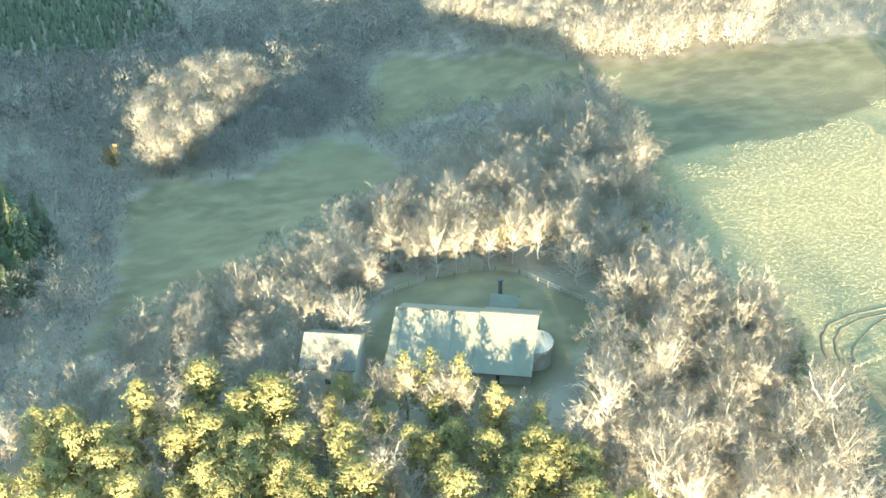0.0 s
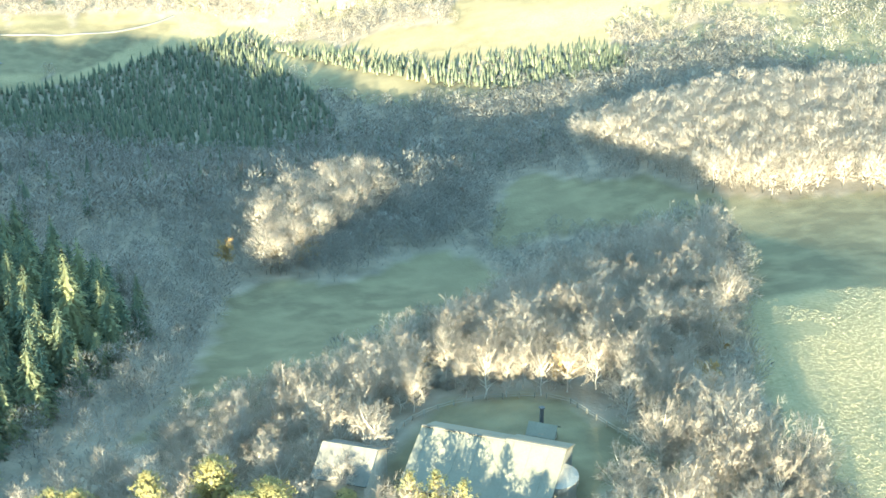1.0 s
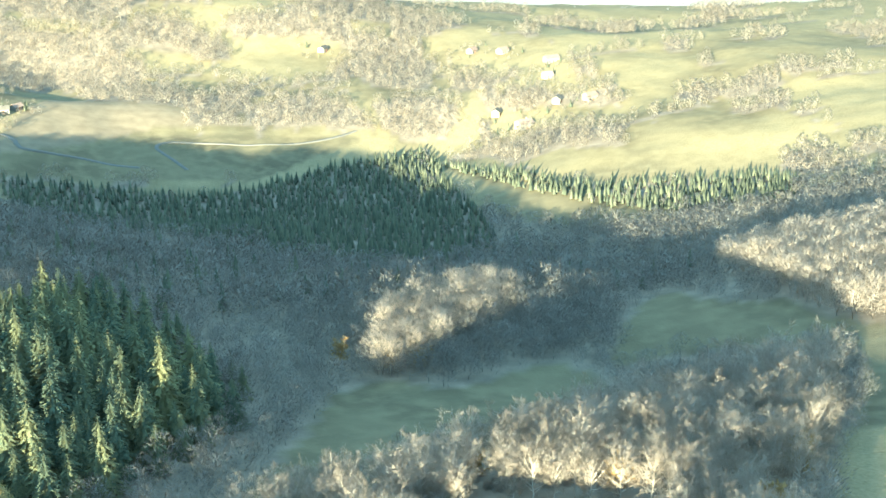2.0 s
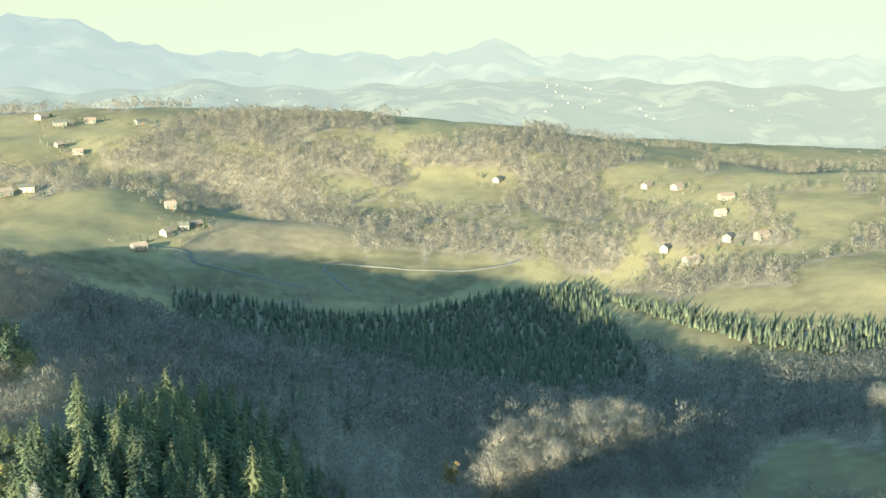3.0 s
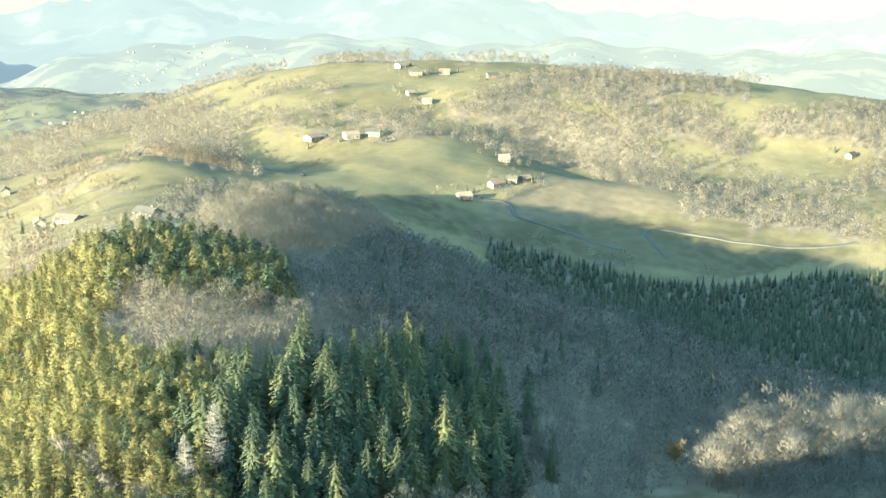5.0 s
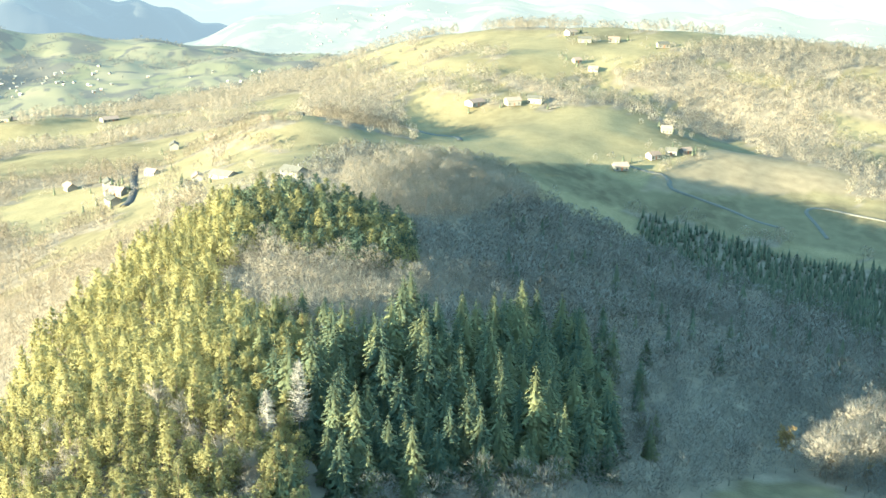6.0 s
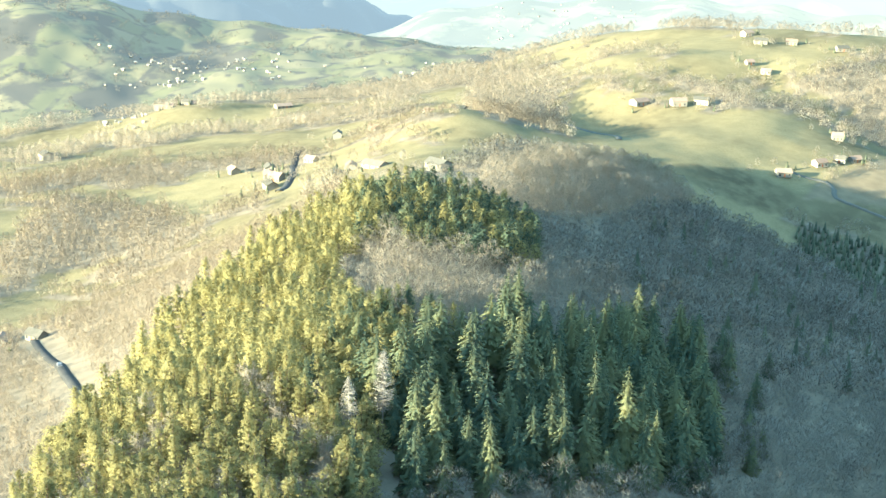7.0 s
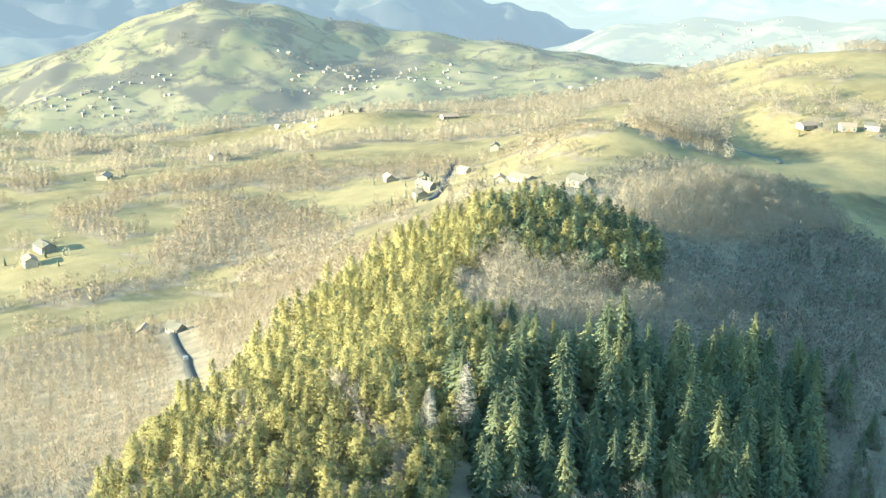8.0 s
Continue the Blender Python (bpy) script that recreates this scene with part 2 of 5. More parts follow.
PINES = [(-100, 165), (-150, 225), (-172, 270), (-200, 318), (-212, 368), (-210, 420), (-200, 448), (-185, 425), (-165, 385), (-150, 350), (-112, 318), (-92, 290), (-66, 240), (-66, 195)]
SHADED_PINES = [(-187, 410), (-198, 440), (-190, 466), (-165, 468), (-135, 455), (-112, 415), (-115, 400), (-133, 395), (-165, 379)]
FRONT_PINES = [(-22, 186), (-8, 165), (2, 146), (13, 129), (6, 112), (-10, 100), (-50, 140), (-66, 180), (-59, 200), (-47, 202), (-36, 192)]
TALL_TREES = [(13, 146), (24, 154), (48, 170), (63, 173), (66, 155), (60, 138), (47, 118), (26, 98), (12, 105), (6, 120), (8, 136)]
BROWN_HILL = [(-170, 385), (-159, 381), (-123, 399), (-103, 403), (-95, 368), (-98, 335), (-110, 312), (-130, 335)]
SPRUCES = [(-92, 262), (-92, 310), (-85, 370), (-75, 405), (-51, 420), (-21, 336), (-24, 300), (-42, 268), (-62, 240)]
BROWN_FAR = [(-189, 500), (-225, 600), (-238, 640), (-246, 700), (-226, 762), (-190, 765), (-166, 740), (-150, 640), (-148, 560), (-160, 505), (-177, 492)]
SLOPE_WEST = [(-151, 185), (-140, 210), (-200, 318), (-212, 368), (-210, 425), (-215, 480), (-280, 505), (-325, 470), (-352, 425), (-362, 385), (-385, 340), (-318, 240), (-230, 170)]
BARN_WOOD = [(-57, 210), (-44, 214), (-32, 226), (-15, 232), (5, 232), (31, 242), (60, 264), (97, 287), (130, 303), (140, 289), (115, 248), (96, 218), (73, 194), (63, 165), (55, 139), (30, 106), (-63, 189)]
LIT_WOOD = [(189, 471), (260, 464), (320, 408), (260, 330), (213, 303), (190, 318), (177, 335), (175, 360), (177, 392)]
GROVE = [(22, 378), (36, 425), (69, 438), (91, 432), (129, 425), (131, 406), (115, 385), (104, 364), (88, 380), (66, 372), (50, 352), (30, 366)]
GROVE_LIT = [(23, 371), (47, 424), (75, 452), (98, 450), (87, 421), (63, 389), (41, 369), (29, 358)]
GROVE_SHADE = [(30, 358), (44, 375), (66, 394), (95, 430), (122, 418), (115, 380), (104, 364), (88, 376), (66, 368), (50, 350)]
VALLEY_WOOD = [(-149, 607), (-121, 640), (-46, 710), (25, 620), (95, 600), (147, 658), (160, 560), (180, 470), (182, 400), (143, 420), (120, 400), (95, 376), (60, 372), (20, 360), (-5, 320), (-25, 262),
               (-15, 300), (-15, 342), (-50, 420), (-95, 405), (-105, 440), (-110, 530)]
RIDGE_STRIP = [(-317, 1005), (-294, 1015), (-254, 1022), (-202, 1016), (-145, 1055), (-103, 1048), (-156, 1035), (-208, 978), (-237, 955), (-242, 983), (-249, 1001), (-287, 1007)]
MID_WOOD = [(-138, 1123), (-109, 1120), (-66, 1135), (-22, 1167), (9, 1167), (38, 1134), (47, 1095), (22, 1084), (-11, 1110), (-45, 1110), (-30, 1069), (8, 1047), (-84, 1034), (-136, 1018), (-157, 1038), (-147, 1068)]
TOP_WOOD = [(-181, 1146), (-148, 1206), (-104, 1290), (-52, 1280), (-20, 1202), (-51, 1148), (-90, 1128), (-110, 1135), (-153, 1159)]
SIDE_WOOD = [(-211, 1066), (-186, 1117), (-167, 1151), (-130, 1130), (-89, 1118), (-87, 1086), (-134, 1075), (-164, 1056)]
PLOUGH_WOOD = [(-83, 1025), (-57, 1048), (-2, 1009), (28, 972), (39, 924), (27, 912), (-6, 919), (-10, 954), (-43, 942), (-58, 975), (-69, 953)]
EDGE_WOOD = [(45, 965), (76, 979), (109, 963), (125, 923), (121, 891), (94, 901), (59, 911), (47, 914)]
EAST_WOOD = [(132, 941), (155, 957), (189, 957), (194, 920), (181, 889), (164, 886), (145, 890), (126, 893)]
CENTRE_WOOD = [(119, 1052), (142, 1090), (136, 1119), (157, 1129), (191, 1127), (202, 1103), (206, 1048), (185, 983), (150, 982), (125, 1027)]
BROW_WOOD = [(39, 1169), (71, 1186), (112, 1176), (151, 1165), (155, 1117), (135, 1113), (108, 1132), (83, 1134), (48, 1133)]
CREST_WOOD = [(93, 1200), (152, 1260), (205, 1276), (243, 1216), (261, 1154), (225, 1124), (198, 1107), (188, 1168), (156, 1158), (112, 1183)]
ROAD_WOOD = [(230, 851), (246, 829), (270, 782), (260, 742), (234, 753), (218, 794)]
FARM_WOOD = [(213, 949), (255, 936), (274, 890), (301, 876), (287, 831), (259, 877), (236, 892), (210, 917)]
WEST_COPSE = [(-463, 482), (-513, 549), (-529, 596), (-491, 610), (-434, 592), (-373, 536), (-375, 512), (-406, 492), (-414, 464), (-425, 453)]
YARD_COPSE = [(-591, 515), (-609, 568), (-544, 514), (-503, 507), (-487, 478), (-514, 483), (-549, 485)]
WEST_HEDGE = [(-642, 579), (-633, 626), (-609, 669), (-556, 709), (-520, 694), (-552, 643), (-580, 592), (-614, 571)]
LOW_HEDGE = [(-462, 396), (-446, 414), (-434, 433), (-428, 450), (-419, 469), (-406, 458), (-422, 431), (-415, 395), (-434, 383)]
SADDLE_WOOD = [(-430, 930), (-475, 1020), (-424, 1003), (-368, 982), (-336, 912), (-308, 838), (-309, 777), (-327, 771), (-410, 890)]
FAR_BELT = [(-775, 1127), (-790, 1230), (-693, 1200), (-578, 1108), (-600, 1180), (-480, 1120), (-376, 1008), (-517, 1069), (-559, 1040), (-675, 1011)]
FAR_WOODS = [RIDGE_STRIP, MID_WOOD, TOP_WOOD, SIDE_WOOD, PLOUGH_WOOD, EDGE_WOOD, EAST_WOOD, CENTRE_WOOD, BROW_WOOD, CREST_WOOD, ROAD_WOOD, FARM_WOOD, WEST_COPSE, YARD_COPSE, WEST_HEDGE, LOW_HEDGE, SADDLE_WOOD, FAR_BELT]
NEAR_WOODS = [(-265, 200), (-265, 700), (-130, 760), (-40, 720), (160, 690), (330, 560), (330, 300), (150, 120), (40, 80), (-150, 140)]
OPEN_LAND = [MEADOW_LOW, MEADOW_EAST, YARD, VALLEY_FIELD, PLOUGH, FARM_MEADOW, SHADE_STRIP, MEADOW_MID, HILLTOP]
WOODED = [FRONT_PINES, TALL_TREES, CONIFER_WOOD, CONIFER_BAND, PINES, SHADED_PINES, BROWN_HILL, SPRUCES, BROWN_FAR, SLOPE_WEST, BARN_WOOD, LIT_WOOD, GROVE, VALLEY_WOOD]


def among(polys, x, y):
    hit = np.zeros(np.shape(x), bool)
    for p in polys:
        hit |= inside(p, x, y)
    return hit


def copse(x, y):
    """Where woods and hedges stand on the land past the valley."""
    x, y = np.asarray(x, float), np.asarray(y, float)
    ragged = 6 * swell(x, y, 9.0), 6 * swell(x + 90, y, 9.0)
    woods = among(FAR_WOODS, x + ragged[0], y + ragged[1]) & ~among([PLOUGH, SHADE_STRIP], x, y)
    far = (np.hypot(x, y) > 560) | (x < -230)
    west = x < -330
    wide = swell(x + 40, y - 90, 1.9) + 0.4 * swell(x, y, 4.1)
    hedge = (np.abs(np.sin(x / 61 + 0.7 * np.sin(y / 83))) < 0.05) | (np.abs(np.sin((y + 0.35 * x) / 57 + 0.9 * np.sin(x / 97))) < 0.09)
    spare = np.where(west & (np.hypot(x, y) > 850), (wide > 0.34) | (hedge & (swell(x, y, 1.7) > 0.0)), (wide > 0.58) | (hedge & (swell(x, y, 1.7) > 0.22)))
    spare = spare & ~among(OPEN_LAND, x, y) & ~among(WOODED, x, y)
    return far & (y < np.where(x > -300, 1345, 1450)) & (x > -1150) & (x < 760) & (woods | spare) & ~inside(NEAR_WOODS, x, y)


# ---- mesh helpers ----
def link_mesh(name, verts, faces, materials, parent=None, label="", slots=None, smooth=False, normals=None):
    """One mesh object from arrays of triangles or quads."""
    me = bpy.data.meshes.new(name)
    verts, faces = np.asarray(verts, np.float32), np.asarray(faces, np.int32)
    n = faces.shape[1]
    if normals is not None:
        side = np.cross(verts[faces[:, 1]] - verts[faces[:, 0]], verts[faces[:, 2]] - verts[faces[:, 0]])
        turned = (side * normals[faces].sum(1)).sum(1) < 0
        faces[turned] = faces[turned][:, ::-1]
        smooth = True
    me.vertices.add(len(verts))
    me.vertices.foreach_set("co", verts.ravel())
    me.loops.add(faces.size)
    me.loops.foreach_set("vertex_index", faces.ravel())
    me.polygons.add(len(faces))
    me.polygons.foreach_set("loop_start", np.arange(0, faces.size, n, dtype=np.int32))
    if slots is not None:
        me.polygons.foreach_set("material_index", np.asarray(slots, np.int32))
    me.polygons.foreach_set("use_smooth", np.full(len(faces), smooth))
    for m in materials if isinstance(materials, (list, tuple)) else [materials]:
        me.materials.append(m)
    me.update(calc_edges=True)
    if normals is not None:
        me.attributes.new("custom_normal", "FLOAT_VECTOR", "POINT").data.foreach_set("vector", np.asarray(normals, np.float32).ravel())
    ob = new(name, me)
    if parent is not None:
        ob.parent = parent
    if label:
        tagged(ob, label)
    return ob


def part(name, bm, material, parent, label=""):
    me = bpy.data.meshes.new(name)
    bmesh.ops.recalc_face_normals(bm, faces=bm.faces)
    bm.to_mesh(me)
    bm.free()
    me.materials.append(material)
    ob = new(name, me)
    ob.parent = parent
    return tagged(ob, label)


def box(bm, x0, x1, y0, y1, z0, z1, bevel=0.0):
    made = bmesh.ops.create_cube(bm, size=1.0)
    for v in made["verts"]:
        v.co = Vector(((x0 + x1) / 2 + v.co.x * (x1 - x0), (y0 + y1) / 2 + v.co.y * (y1 - y0), (z0 + z1) / 2 + v.co.z * (z1 - z0)))
    if bevel:
        edges = list({e for v in made["verts"] for e in v.link_edges})
        bmesh.ops.bevel(bm, geom=edges, offset=bevel, segments=1, affect="EDGES")
    return bm


def slab(bm, corners, thick):
    """A plate with the four corners as its top, and a thickness downwards."""
    top = [bm.verts.new(c) for c in corners]
    low = [bm.verts.new((c[0], c[1], c[2] - thick)) for c in corners]
    bm.faces.new(top)
    bm.faces.new(low[::-1])
    for i in range(4):
        j = (i + 1) % 4
        bm.faces.new((top[i], low[i], low[j], top[j]))
    return bm


def empty(name, place, turn=0.0, size=1.0):
    ob = new(name)
    ob.location, ob.rotation_euler, ob.scale = place, (0, 0, turn), (size, size, size)
    return ob


# ---- the ground ----
def spaced(low, high, fine_low, fine_high, step, grow):
    """Coordinates at even steps in the middle stretch, wider and wider outwards."""
    mid = list(np.arange(fine_low, fine_high + step, step))
    for sign, end, at in ((1, high, mid[-1]), (-1, low, mid[0])):
        s, out = step, []
        while sign * (end - at) > 0:
            s *= grow
            at += sign * s
            out.append(at)
        mid = mid + out if sign > 0 else out[::-1] + mid
    return np.array(mid)


def build_ground():
    gx = spaced(-3600, 3600, -420, 330, 4.5, 1.035)
    gy = spaced(-900, 4600, 60, 760, 4.5, 1.03)
    X, Y = np.meshgrid(gx, gy)
    Z = height(X, Y)
    nx, ny = len(gx), len(gy)
    idx = np.arange(nx * ny).reshape(ny, nx)
    quads = np.stack([idx[:-1, :-1], idx[:-1, 1:], idx[1:, 1:], idx[1:, :-1]], -1).reshape(-1, 4)
    m = bpy.data.materials.new("winter_land")
    m.use_nodes = True
    nt = m.node_tree
    bsdf = nt.nodes["Principled BSDF"]
    bsdf.inputs["Roughness"].default_value = 0.95
    bsdf.inputs["Specular IOR Level"].default_value = 0.1
    geo = nt.nodes.new("ShaderNodeNewGeometry")
    cover = nt.nodes.new("ShaderNodeVertexColor")
    cover.layer_name = "cover"
    split = nt.nodes.new("ShaderNodeSeparateColor")
    nt.links.new(cover.outputs["Color"], split.inputs[0])

    def noise_at(size, detail):
        n = nt.nodes.new("ShaderNodeTexNoise")
        n.inputs["Scale"].default_value = 1.0 / size
        n.inputs["Detail"].default_value = detail
        nt.links.new(geo.outputs["Position"], n.inputs["Vector"])
        return n

    wide, mid, fine = noise_at(45, 5), noise_at(9, 5), noise_at(1.1, 4)

    def blend(factor, a, b):
        mix = nt.nodes.new("ShaderNodeMix")
        mix.data_type = "RGBA"
        for socket, value in (("A", a), ("B", b)):
            if isinstance(value, tuple):
                mix.inputs[socket].default_value = (*value, 1)
            else:
                nt.links.new(value, mix.inputs[socket])
        nt.links.new(factor, mix.inputs["Factor"])
        return mix.outputs["Result"]

    def sharp(node, low, high):
        r = nt.nodes.new("ShaderNodeMapRange")
        r.inputs["From Min"].default_value, r.inputs["From Max"].default_value = low, high
        nt.links.new(node.outputs["Fac"], r.inputs["Value"])
        return r.outputs[0]

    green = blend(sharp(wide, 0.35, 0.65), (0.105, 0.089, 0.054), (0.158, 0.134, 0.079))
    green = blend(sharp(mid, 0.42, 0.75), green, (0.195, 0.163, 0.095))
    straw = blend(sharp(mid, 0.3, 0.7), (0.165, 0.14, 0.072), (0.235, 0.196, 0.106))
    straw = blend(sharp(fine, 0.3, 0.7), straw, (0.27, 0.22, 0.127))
    earth = blend(sharp(mid, 0.3, 0.7), (0.17, 0.135, 0.09), (0.24, 0.19, 0.125))
    litter = blend(sharp(mid, 0.3, 0.7), (0.15, 0.125, 0.095), (0.26, 0.215, 0.16))
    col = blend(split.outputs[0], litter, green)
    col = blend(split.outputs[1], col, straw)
    col = blend(split.outputs[2], col, earth)
    nt.links.new(col, bsdf.inputs["Base Color"])
    b1 = nt.nodes.new("ShaderNodeBump")
    b1.inputs["Strength"].default_value, b1.inputs["Distance"].default_value = 0.4, 0.6
    nt.links.new(fine.outputs["Fac"], b1.inputs["Height"])
    nt.links.new(b1.outputs[0], bsdf.inputs["Normal"])
    ob = link_mesh("ground", np.stack([X, Y, Z], -1).reshape(-1, 3), quads, m, smooth=True)
    x, y = X.ravel(), Y.ravel()
    wood = among(WOODED, x, y) | copse(x, y) | inside(NEAR_WOODS, x, y)
    col = np.zeros((len(x), 4), np.float32)
    col[:, 3] = 1
    col[:, 0] = ~wood | (among(OPEN_LAND, x, y) & ~copse(x, y))
    col[:, 1] = inside(DRY_GRASS, x, y)
    # far fields pale to straw; SHADE_STRIP is left out, so its shade is painted
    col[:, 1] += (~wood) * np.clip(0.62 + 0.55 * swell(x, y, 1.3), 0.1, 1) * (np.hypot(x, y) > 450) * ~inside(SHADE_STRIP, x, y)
    col[:, 2] = inside(PLOUGH, x, y)
    attr = ob.data.color_attributes.new("cover", "FLOAT_COLOR", "POINT")
    attr.data.foreach_set("color", col.ravel())
    return tagged(ob, "rolling winter hills with meadows, ploughed fields and leaf litter", "ground", kind="structure")


ground = build_ground()


# ---- trees ----
class Twigs:
    """Gathers tapered three-sided sticks and small leaf tufts as triangles."""

    def __init__(self):
        self.v, self.f = [], []

    def stick(self, a, b, ra, rb):
        a, b = np.asarray(a, float), np.asarray(b, float)
        d = b - a
        d = d / (np.linalg.norm(d) + 1e-9)
        s = np.cross(d, (0.31, 0.77, 0.55) if abs(d[2]) > 0.8 else (0, 0, 1))
        s = s / (np.linalg.norm(s) + 1e-9)
        u = np.cross(d, s)
        n = len(self.v)
        for k in range(3):
            w = math.cos(2.094 * k) * s + math.sin(2.094 * k) * u
            self.v.append(a + ra * w)
        if rb < 0.004:
            self.v.append(b)
            self.f += [(n, n + 1, n + 3), (n + 1, n + 2, n + 3), (n + 2, n, n + 3)]
            return
        for k in range(3):
            w = math.cos(2.094 * k) * s + math.sin(2.094 * k) * u
            self.v.append(b + rb * w)
        for k in range(3):
            j = (k + 1) % 3
            self.f += [(n + k, n + j, n + 3 + j), (n + k, n + 3 + j, n + 3 + k)]

    def blade(self, a, b, half, rand, face=None):
        """One fine twig or needle spray: a slim tapering sliver, turned roughly to face outwards where asked."""
        a, b = np.asarray(a, float), np.asarray(b, float)
        side = np.cross(b - a, rand.normal(0, 1, 3) if face is None else np.asarray(face) + rand.normal(0, 0.3, 3))
        side *= half / (np.linalg.norm(side) + 1e-9)
        n = len(self.v)
        self.v += [a + side, a - side, b]
        self.f.append((n, n + 1, n + 2))

    def mesh(self):
        return np.array(self.v), np.array(self.f)


def grow(made, rand, base, way, length, radius, plan):
    """A branch and, by the plan of (children, spread, shrink) for each level, the twigs that fork from it."""
    end = base + way * length
    made.blade(base, end, radius, rand)
    if not plan:
        return
    children, spread, shrink, thin = plan[0]
    for k in range(children):
        at = 0.3 + 0.7 * (k + rand.uniform(0, 1)) / children
        turn = way + rand.normal(0, spread, 3) + (0, 0, 0.22)
        turn /= np.linalg.norm(turn)
        grow(made, rand, base + way * length * at, turn, length * shrink * rand.uniform(0.75, 1.2), max(radius * thin, 0.012), plan[1:])


def bare_tree_parts(seed, tall=14.0, wide=0.40, limbs=17, lean=0.0, twig=0.019):
    """Trunk and limbs, and the domed haze of forking twigs, of a leafless broadleaf tree."""
    rand = np.random.default_rng(seed)
    wood, fine = Twigs(), Twigs()
    r0 = tall * 0.012 + 0.03
    pts = [np.zeros(3)]
    for k in range(1, 5):
        pts.append(np.array((lean * k * tall * 0.05 + rand.normal(0, 0.12), rand.normal(0, 0.12), tall * 0.62 * k / 4)))
    for k in range(4):
        wood.stick(pts[k], pts[k + 1], r0 * (1 - 0.2 * k), r0 * (0.8 - 0.2 * k))
    for k in range(limbs):
        f = (k + 0.5) / limbs
        at = (0.24 + 0.76 * f) * 4
        i = min(int(at), 3)
        base = pts[i] + (pts[i + 1] - pts[i]) * (at - i)
        ang = k * 2.4 + rand.uniform(-0.4, 0.4)
        way = np.array((math.cos(ang) * (1.0 - 0.55 * f), math.sin(ang) * (1.0 - 0.55 * f), 0.4 + 0.75 * f))
        way /= np.linalg.norm(way)
        long = tall * wide * (0.62 + 0.42 * math.sin(3.0 * f)) * rand.uniform(0.7, 1.05)
        bend = base + way * long * 0.5 + rand.normal(0, 0.05 * long, 3)
        tip = bend + (way + np.array((0, 0, 0.25))) * long * 0.5
        wood.stick(base, bend, r0 * 0.42, r0 * 0.26)
        wood.stick(bend, tip, r0 * 0.26, r0 * 0.10)
        for j in range(8):
            u = 0.2 + 0.8 * (j + rand.uniform(0, 1)) / 8
            turn = way + rand.normal(0, 0.75, 3) + (0, 0, 0.15)
            turn /= np.linalg.norm(turn)
            at = base + (bend - base) * 2 * u if u < 0.5 else bend + (tip - bend) * (2 * u - 1)
            grow(fine, rand, at, turn, long * rand.uniform(0.3, 0.5), twig * 1.6, [(6, 0.65, 0.62, 0.9), (7, 0.75, 0.6, 0.9)])
    return wood.mesh(), fine.mesh()


def dome(v, base, top, loose=0.16, rise=0.35):
    """Outward normals of a rounded crown, so that thin twigs and needles take the light as a whole."""
    n = np.array(v, float)
    n[:, 2] = (n[:, 2] - base) * rise + (top - base) * 0.03
    n /= np.linalg.norm(n, axis=1)[:, None] + 1e-6
    n += np.random.default_rng(4).normal(0, loose, n.shape)
    return n / np.linalg.norm(n, axis=1)[:, None]


def pine_parts(seed, tall=15.0, pads=60, low=0.26, blades=13, slim=0.2, cone=0.3, lump=0.95):
    """Bare lower trunk and an open, uneven crown of needle pads on short limbs."""
    rand = np.random.default_rng(seed)
    wood, leaf = Twigs(), Twigs()
    lean = rand.normal(0, 0.02 * tall, 2)
    mid, top = np.array((lean[0] * 0.5, lean[1] * 0.5, tall * 0.55)), np.array((lean[0], lean[1], tall * 0.95))
    wood.stick((0, 0, 0), mid, tall * 0.014, tall * 0.010)
    wood.stick(mid, top, tall * 0.010, tall * 0.003)
    lobes = rand.uniform(0, 6.28, 2)

    def reach(g, ang):
        dome_shape = math.sqrt(max(0.015, 1 - (max(g - 0.2, 0) / 0.82) ** 2))
        uneven = 1 + 0.2 * math.sin(2 * ang + lobes[0]) + 0.15 * math.sin(3 * ang + 6 * g + lobes[1])
        return tall * slim * uneven * min(1, (g / 0.2 + 0.25)) ** 0.5 * ((1 - cone) * dome_shape + cone * 1.1 * (1 - g))

    for k in range(pads):
        g = ((k + rand.uniform(0, 1)) / pads) ** 0.85
        ang = k * 2.4 + rand.uniform(-0.5, 0.5)
        out = np.array((math.cos(ang), math.sin(ang), 0.0))
        z = tall * (low + (0.97 - low) * g)
        stem = mid + (top - mid) * np.clip((z / tall - 0.55) / 0.4, -1.2, 1)
        stem[2] = z
        c = stem + out * reach(g, ang) * rand.uniform(0.5, 1.1) + (0, 0, rand.uniform(-0.3, 0.3))
        if k % 4 == 0:
            wood.stick(stem - (0, 0, 0.08 * tall * (1 - g)), c, 0.05, 0.02)
        pr = lump * rand.uniform(0.7, 1.25) * (1 - 0.35 * g)
        for j in range(blades):
            off = rand.normal(0, 0.5, 3) * (pr, pr, pr * 0.55)
            way = rand.normal(0, 1, 3) + out * 0.6 + (0, 0, 0.55)
            way *= rand.uniform(0.5, 0.95) * pr / np.linalg.norm(way)
            leaf.blade(c + off, c + off + way, pr * 0.17, rand, out + (0, 0, 0.2 + 1.2 * g) if j % 3 else None)
        if k % 2:
            c = stem + out * reach(g, ang) * 0.35
            for j in range(4):
                way = rand.normal(0, 1, 3)
                way *= 1.3 * pr / np.linalg.norm(way)
                leaf.blade(c, c + way, pr * 0.4, rand)
    return wood.mesh(), leaf.mesh()


